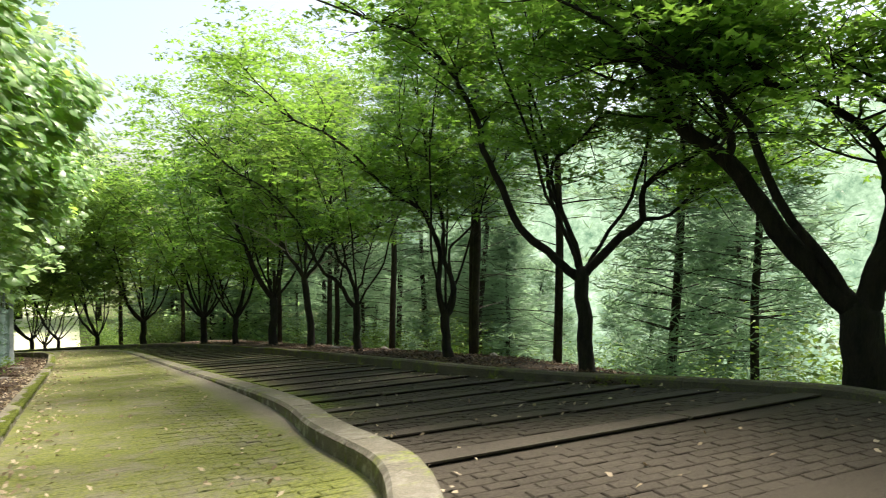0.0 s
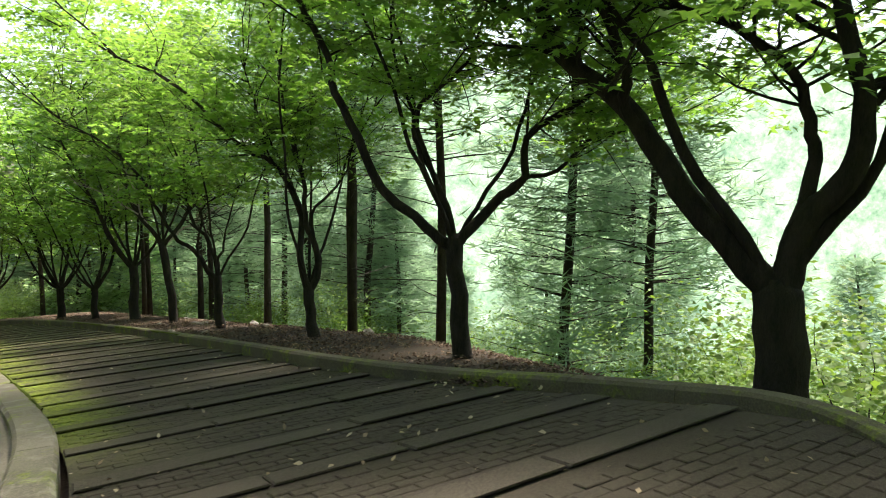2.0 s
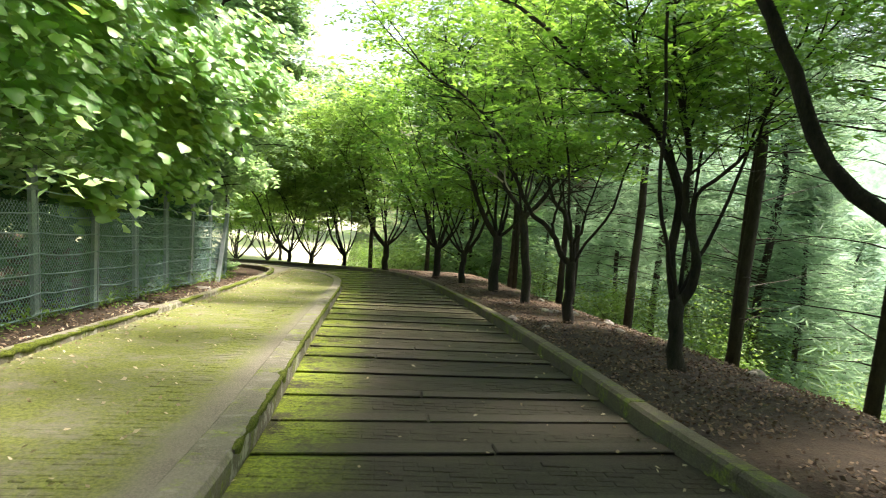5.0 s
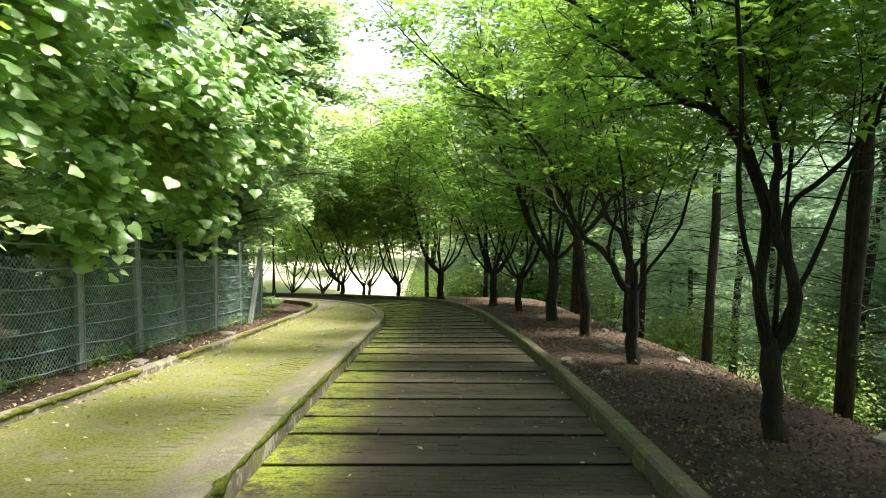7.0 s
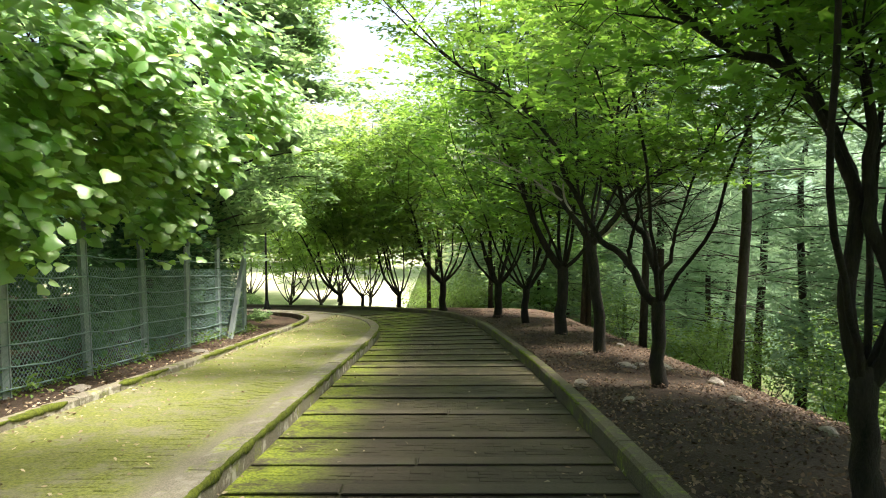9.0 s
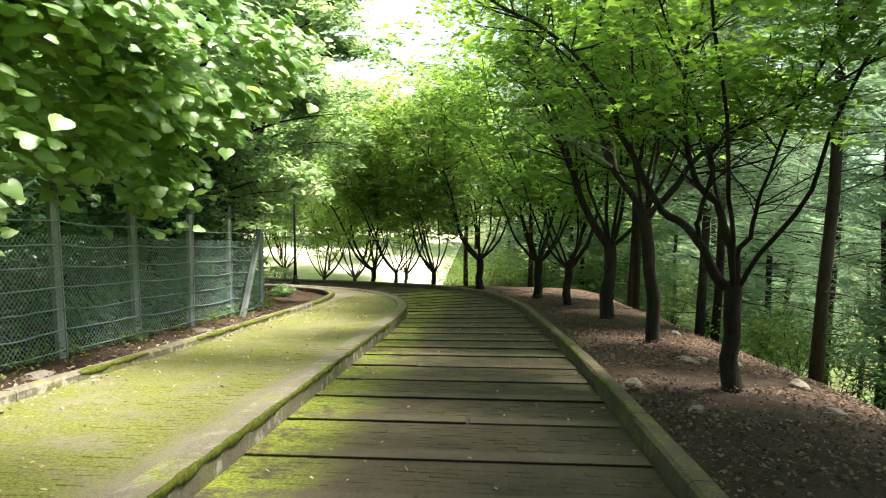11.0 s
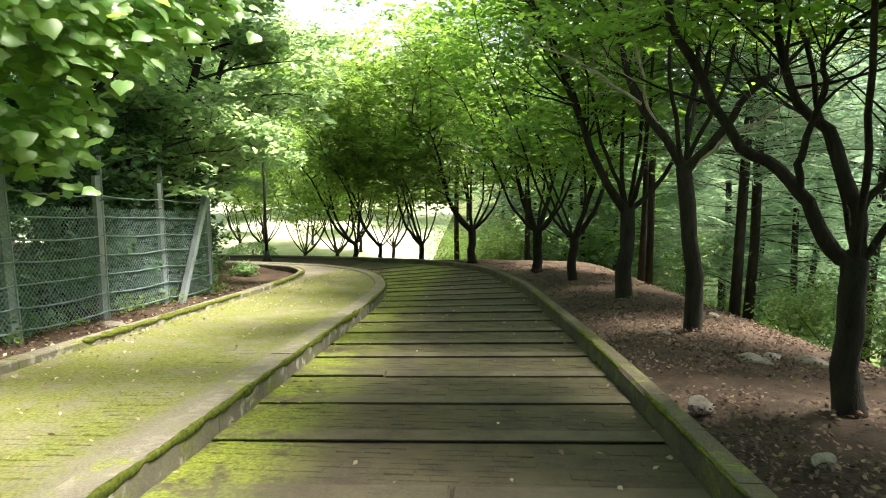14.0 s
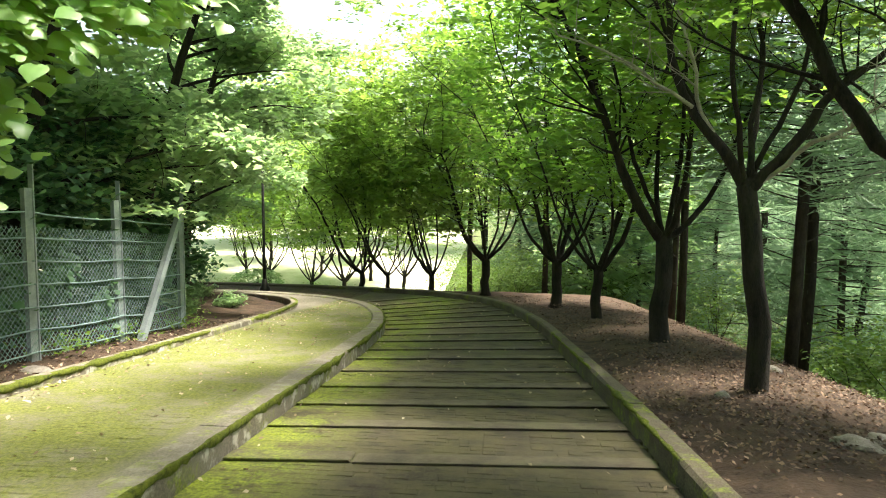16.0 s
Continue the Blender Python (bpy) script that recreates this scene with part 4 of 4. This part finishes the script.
def build_lamp(x, y):
    lamp = tagged(new("street_lamp"), "slim dark iron lamp post beside the bend", "lamp")
    g = land(x, y)
    part("base", mesh_of("base", *tube([Vector((x, y, g - 0.1)), Vector((x, y, g + 0.12)), Vector((x, y, g + 0.2)), Vector((x, y, g + 0.45))], [0.2, 0.19, 0.12, 0.08], 14), M_LAMP, True), lamp)
    part("pole", mesh_of("pole", *tube([Vector((x, y, g + 0.4)), Vector((x, y, g + 1.2)), Vector((x, y, g + 1.25)), Vector((x, y, g + 4.7))], [0.07, 0.065, 0.05, 0.045], 12), M_LAMP, True), lamp)
    part("lantern", mesh_of("lantern", *tube([Vector((x, y, g + 4.7)), Vector((x, y, g + 4.8)), Vector((x, y, g + 5.15)), Vector((x, y, g + 5.2)), Vector((x, y, g + 5.35))], [0.06, 0.12, 0.17, 0.2, 0.03], 8), M_LAMP), lamp)


build_lamp(-4.7, 38.9)

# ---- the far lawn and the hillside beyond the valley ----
# Far paler than grass: the sun's glare is put into this colour.
M_LAWN = simple_material("glare_painted_lawn", (0.46, 0.48, 0.30), (0.66, 0.65, 0.50), 0.8, 0.95, strength=0.3, dist=0.03)
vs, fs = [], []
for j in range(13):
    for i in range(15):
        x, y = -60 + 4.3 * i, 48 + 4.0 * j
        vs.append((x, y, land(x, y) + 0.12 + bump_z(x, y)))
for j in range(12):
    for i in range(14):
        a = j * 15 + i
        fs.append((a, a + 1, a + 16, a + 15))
tagged(new("lawn", mesh_of("lawn", vs, fs, M_LAWN, True)), "open lawn beyond the bend, sun glare put into its colour", "lawn", kind="structure")


# Far woods glow by emission: daylight and valley haze are put into the colour.
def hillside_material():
    m, nt, b = material("glowing_haze_woods")
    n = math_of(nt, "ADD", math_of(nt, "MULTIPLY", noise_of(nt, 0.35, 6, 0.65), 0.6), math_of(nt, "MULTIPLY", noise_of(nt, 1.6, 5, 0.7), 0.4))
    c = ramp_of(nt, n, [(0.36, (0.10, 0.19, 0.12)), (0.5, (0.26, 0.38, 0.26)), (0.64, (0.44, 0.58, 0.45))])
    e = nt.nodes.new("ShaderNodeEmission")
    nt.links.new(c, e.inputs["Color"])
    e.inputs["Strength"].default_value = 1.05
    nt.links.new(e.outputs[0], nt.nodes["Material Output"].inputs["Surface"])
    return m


M_GLOW_HILL = hillside_material()
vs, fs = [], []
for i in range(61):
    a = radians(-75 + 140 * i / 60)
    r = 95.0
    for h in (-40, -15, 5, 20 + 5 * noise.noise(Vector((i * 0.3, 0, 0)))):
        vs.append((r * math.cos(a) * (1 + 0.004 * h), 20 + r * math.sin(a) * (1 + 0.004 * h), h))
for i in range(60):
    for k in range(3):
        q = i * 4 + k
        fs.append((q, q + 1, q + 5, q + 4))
tagged(new("backdrop", mesh_of("backdrop", vs, fs, M_GLOW_HILL, True)), "glowing backdrop of hazy woods across the valley", "hillside", kind="structure")


# ---- undergrowth on the slopes ----
def shrub(at, seed, size, mat, label, group, count=1500, leaf=0.13):
    rng, nrng = random.Random(seed), np.random.default_rng(seed)
    thing = tagged(new("shrub"), label, "shrub", group)
    thing.location = (at[0], at[1], land(*at) - 0.05)
    h, tips = Heap(), []
    for _ in range(7):
        a = rng.uniform(0, 6.283)
        b = wander(rng, Vector((0, 0, 0)), Vector((math.cos(a) * 0.6, math.sin(a) * 0.6, 1)), size * rng.uniform(0.7, 1.1), 6, 0.14, 0.0)
        h.add(*tube(b, [0.018 * (1 - 0.8 * k / 6) for k in range(7)], 3))
        twigs(rng, h, b, 0.008, tips, 0, size * 0.45, 1)
        tips += b[3:]
    stem = part("stem", mesh_of("stem", h.v, h.f, M_BARK, True), thing)
    stem["kind"] = "stuff"
    t = np.array([list(v) for v in tips])
    c = t[nrng.integers(0, len(t), count)] + nrng.normal(0, 0.13 * size, (count, 3))
    f = part("foliage", leaves_mesh("foliage", c, leaf, mat, nrng, "blade", 0.5), thing)
    f["kind"] = "stuff"
    return thing


SHRUBS = [shrub((9.5 + 1.3 * k, 3.0 + 2 * k), 600 + k, 1.6 + 0.3 * k, M_SHRUB, "light green young shrub on the wooded slope", "shrubs on the slope", 1700, 0.11) for k in range(3)]
srng = random.Random(12)
for k in range(46):
    y = srng.uniform(-2, 44)
    x = bank_edge(y) + srng.uniform(2.6, 9.0)
    copy_thing(SHRUBS[k % 3], Matrix.Translation((x, y, land(x, y) - 0.05)) @ Matrix.Rotation(srng.uniform(0, 6), 4, "Z"))
for k in range(26):
    x, y = srng.uniform(-0.5, 13.0), srng.uniform(44.5, 60)
    copy_thing(SHRUBS[k % 3], Matrix.Translation((x, y, land(x, y) - 0.05)) @ Matrix.Rotation(srng.uniform(0, 6), 4, "Z"))
LOW = shrub((-3.1, 29.4), 640, 0.36, M_LEFT, "low leafy ground shrub beyond the end of the fence", "low shrubs by the bend", 900, 0.09)
for k in range(8):
    x, y = srng.uniform(-5.5, -2.4), srng.uniform(28.3, 33.5)
    copy_thing(LOW, Matrix.Translation((x, y, land(x, y) - 0.05)) @ Matrix.Rotation(srng.uniform(0, 6), 4, "Z"))
for k in range(14):
    x, y = srng.uniform(4.5, 17.0), srng.uniform(46.0, 60.0)
    put_pine(srng.choice((1, 3, 4)), x, y, srng.uniform(0, 6), srng.uniform(0.8, 1.1))
# All but the first two stand unseen behind the start, cutting sky light.
for k, (x, y) in enumerate([(8.0, 49.0), (11.5, 47.0), (3.5, -6.5), (-2.5, -8.0), (8.5, -5.5), (10.0, -2.5), (6.0, -12.0)]):
    copy_thing(FAR_WOOD[k % 3], Matrix.Translation((x, y, land(x, y) - 0.1)) @ Matrix.Rotation(k * 1.3, 4, "Z"))
FAR_SHADE = [(-26, 76), (-19, 80), (-12, 84), (-5, 82), (2, 78), (8, 70), (-33, 72), (-40, 68), (-46, 60), (12, 62)]
for k, (x, y) in enumerate(FAR_SHADE):
    copy_thing(FAR_WOOD[k % 3], Matrix.Translation((x, y, land(x, y) - 0.1)) @ Matrix.Rotation(k * 1.7, 4, "Z")).scale = (1.7, 1.7, 1.6)


def clipped_bush(x, y):
    nrng = np.random.default_rng(4)
    d = nrng.normal(0, 1, (2600, 3))
    d /= np.linalg.norm(d, axis=1)[:, None]
    c = d * nrng.uniform(0.8, 1.03, 2600)[:, None] * (1.5, 1.1, 0.75)
    thing = tagged(new("clipped_bush"), "dark green rounded clipped bush on the lawn", "bush")
    thing.location = (x, y, land(x, y) + 0.75)
    f = part("foliage", leaves_mesh("foliage", c, 0.16, M_LEFT, nrng, "blade", 0.6), thing)
    f["kind"] = "stuff"
    part("stem", mesh_of("stem", *tube([Vector((0, 0, -0.8)), Vector((0, 0, -0.2)), Vector((0.05, 0, 0.3))], [0.12, 0.1, 0.05], 8), M_BARK, True), thing)


clipped_bush(-10.9, 55.0)
LAWN_TREES = [o for o in scene.objects if o.name.startswith("maple_tree") and o.location.y > 42.5 and o.parent is None]
for k, (x, y) in enumerate([(-13.5, 60.0), (-9.0, 62.5), (-17.5, 57.0), (-5.0, 60.0), (-22.0, 61.0), (-2.0, 55.0), (-14.5, 68.0), (-7.5, 70.0)]):
    copy_thing(LAWN_TREES[k % len(LAWN_TREES)], Matrix.Translation((x, y, land(x, y) + 0.03)) @ Matrix.Rotation(k * 2.1, 4, "Z"))
for k in range(9):
    x, y = srng.uniform(-12, -1.5), srng.uniform(47, 52)
    copy_thing(SHRUBS[k % 3], Matrix.Translation((x, y, land(x, y) + 0.02)) @ Matrix.Rotation(srng.uniform(0, 6), 4, "Z")).scale = (0.8, 0.8, 0.4)


# ---- litter, stones and weeds ----
def scatter(name, label, category, count, seed, place, leaf, mat, shape="blade", tilt=0.35, lift=0.012):
    nrng = np.random.default_rng(seed)
    rng = random.Random(seed)
    pts = []
    while len(pts) < count:
        p = place(rng)
        if p:
            pts.append((p[0], p[1], p[2] + lift * rng.uniform(0.4, 2.0)))
    return tagged(new(name, leaves_mesh(name, pts, leaf, mat, nrng, shape, tilt)), label, category, kind="stuff")


def on_bank(rng):
    y = rng.uniform(1.0, 40.0) if rng.random() < 0.45 else rng.uniform(6, 26)
    x = rng.uniform(5.35, bank_edge(y) + 1.3)
    if y > 26:
        x -= (y - 26) * 0.12
    if noise.noise(Vector((x * 0.8, y * 0.8, 5))) + rng.uniform(-0.35, 0.6) < 0:
        return None
    return x, y, land(x, y) + bump_z(x, y) + 0.01


scatter("leaf_litter", "brown dry leaves covering the bank", "leaf litter", 30000, 51, on_bank, 0.05, M_LITTER, "blade", 0.55, 0.02)


def by_fence(rng):
    y, x = rng.uniform(3.0, 28.5), rng.uniform(-3.0, -1.1)
    return x, y, land(x, y) + bump_z(x, y) + 0.01


scatter("leaf_litter", "brown dry leaves drifted along the fence foot", "leaf litter", 5200, 52, by_fence, 0.06, M_LITTER, "blade", 0.5, 0.015)


def fence_foot(rng):
    y, x = rng.uniform(3.0, 30.0), -0.95 - abs(rng.gauss(0, 0.35))
    if noise.noise(Vector((x * 2, y * 0.7, 1.0))) < rng.uniform(-0.5, 0.3):
        return None
    return x, y, land(x, y) + bump_z(x, y) + 0.012


scatter("fallen_leaf", "pale dry leaves lying between fence and kerb", "fallen leaves", 1700, 56, fence_foot, 0.06, M_DRY, "blade", 0.5, 0.01)


def on_path(rng):
    y = rng.uniform(1.0, 34.0)
    x = rng.uniform(-0.85, 1.4) if rng.random() < 0.5 else -0.7 + abs(rng.gauss(0, 0.18))
    return x, y, grade(y) + path_off(y) + 0.004


scatter("fallen_leaf", "pale curled leaves fallen on the mossy path", "fallen leaves", 1500, 53, on_path, 0.05, M_DRY, "blade", 0.5, 0.006)


def on_ramp(rng):
    s = rng.uniform(0.1, 8.0)
    a, b = edge_pair(s)
    p = a.lerp(b, rng.random() if rng.random() < 0.6 else rng.choice((abs(rng.gauss(0, 0.03)), 1 - abs(rng.gauss(0, 0.05)))))
    return p.x, p.y, grade(p.y) + ramp_off(p.y) + 0.016


scatter("fallen_leaf", "pale fallen leaves scattered over the ramp", "fallen leaves", 560, 54, on_ramp, 0.05, M_DRY, "blade", 0.5, 0.006)


def fence_weeds(rng):
    y, x = rng.uniform(4.0, 28.0), rng.gauss(-2.25, 0.22)
    if noise.noise(Vector((y * 0.9, 2.0, 7.0))) < rng.uniform(-0.3, 0.4) or x > -1.3:
        return None
    return x, y, land(x, y) + abs(rng.gauss(0.0, 0.16))


scatter("fence_weed", "green weeds growing through the foot of the fence", "weeds", 3600, 55, fence_weeds, 0.075, M_SHRUB, "blade", 0.6, 0.01)


def rock(x, y, sx, sy, sz, seed):
    bm = bmesh.new()
    bmesh.ops.create_icosphere(bm, subdivisions=3, radius=1.0)
    for v in bm.verts:
        n = 1 + 0.28 * noise.noise(v.co * 1.3 + Vector((seed, 0, 0))) + 0.08 * noise.noise(v.co * 4 + Vector((0, seed, 0)))
        v.co = Vector((v.co.x * sx * n, v.co.y * sy * n, max(-0.4, v.co.z) * sz * n))
    me = bpy.data.meshes.new("rock")
    bm.to_mesh(me)
    bm.free()
    me.materials.append(M_ROCK)
    ob = tagged(new("rock", me), "rough grey-brown rock half sunk in leaf litter", "rock", "rocks on the bank")
    ob.location = (x, y, land(x, y) + sz * 0.25)
    ob.rotation_euler.z = seed * 1.3
    return ob


for k, (x, y, a, b, c) in enumerate([(5.7, 18.55, 0.14, 0.1, 0.07), (6.9, 20.6, 0.2, 0.13, 0.09), (7.2, 20.9, 0.13, 0.1, 0.06), (7.6, 20.7, 0.2, 0.12, 0.08), (6.1, 17.2, 0.09, 0.07, 0.05), (7.9, 15.6, 0.15, 0.1, 0.08), (7.6, 17.4, 0.13, 0.1, 0.07), (6.4, 22.6, 0.1, 0.08, 0.05), (7.8, 24.9, 0.14, 0.1, 0.07), (8.2, 13.4, 0.16, 0.12, 0.1), (8.0, 19.2, 0.17, 0.12, 0.09), (-1.6, 17.6, 0.16, 0.22, 0.05), (-1.65, 22.4, 0.14, 0.25, 0.05)]):
    rock(x, y, a, b, c, k + 1)


# ---- paving blocks, last ----
def block_mesh(lx, ly, mat, seed):
    r = random.Random(seed)
    vs = []
    for ins, h in ((0.0, -0.02), (0.0, 0.007), (0.007, 0.013)):
        for a, b in ((-1, -1), (1, -1), (1, 1), (-1, 1)):
            vs.append((a * (lx / 2 - ins), b * (ly / 2 - ins), h + (r.uniform(-0.002, 0.002) if h > 0 else 0)))
    fs = [(8, 9, 10, 11)]
    for q in (0, 4):
        fs += [(q + k, q + (k + 1) % 4, q + 4 + (k + 1) % 4, q + 4 + k) for k in range(4)]
    return vs, fs


def lay_blocks(owner, mat, rows, near, zf, seed, sink=0.0):
    """rows: (y, x from, x to) courses of blocks; those with near(x, y) become parts, the rest one joined part."""
    rng = random.Random(seed)
    heap, shared, count = Heap(), [mesh_of("paving_block", *block_mesh(0.192, 0.092, mat, k), mat) for k in range(5)], 0
    base = block_mesh(0.192, 0.092, mat, 1)
    for r, (y, x0, x1) in enumerate(rows):
        x = x0 + (0.1 if r % 2 else 0.0)
        while x + 0.1 < x1:
            cx, cy = x + 0.1, y + rng.uniform(-0.003, 0.003)
            dz = rng.gauss(0, 0.0025) - sink * min(1.0, max(0.0, (y - 5.5) / 4.0))
            slope = (zf(cx, cy + 0.05) - zf(cx, cy - 0.05)) / 0.1
            m = Matrix.Translation((cx, cy, zf(cx, cy) + dz)) @ Euler((math.atan(slope) + rng.gauss(0, 0.012), rng.gauss(0, 0.012), rng.gauss(0, 0.01))).to_matrix().to_4x4()
            if near(cx, cy) and count < 300:
                ob = new("paving_block", shared[count % 5])
                ob.parent = owner
                ob.matrix_basis = m
                count += 1
            else:
                heap.add([m @ Vector(v) for v in base[0]], base[1])
            x += 0.2
    rest = part("paving", mesh_of("paving", heap.v, heap.f, mat), owner)
    rest["kind"] = "stuff"


side_path, ramp_ob = bpy.data.objects["side_path"], bpy.data.objects["ramp"]


def path_z(x, y):
    return grade(y) + path_off(y) - 0.016 - 0.025 * max(0.0, math.sin(math.pi * (x + 1.0) / 2.5))


lay_blocks(side_path, M_PATH, [(1.5 + 0.1 * k, -0.68, 1.12 + 0.08 * min(1, max(0, (1.5 + 0.1 * k - 3) / 3)) + 0.1) for k in range(190)], lambda x, y: 3.4 < y < 6.4 and x > 0.1, path_z, 71, 0.005)
rows = []
for k in range(225):
    y = 2.45 + 0.1 * k
    if any(-0.06 < y - q < 0.36 for q in STRIP_Y):
        continue
    a, b = edge_pair(station(y))
    rows.append((y, a.x + 0.06, b.x - 0.04))
lay_blocks(ramp_ob, M_RAMP, rows, lambda x, y: y > 3.0, lambda x, y: grade(y) + ramp_off(y) - 0.012, 72, 0.0045)
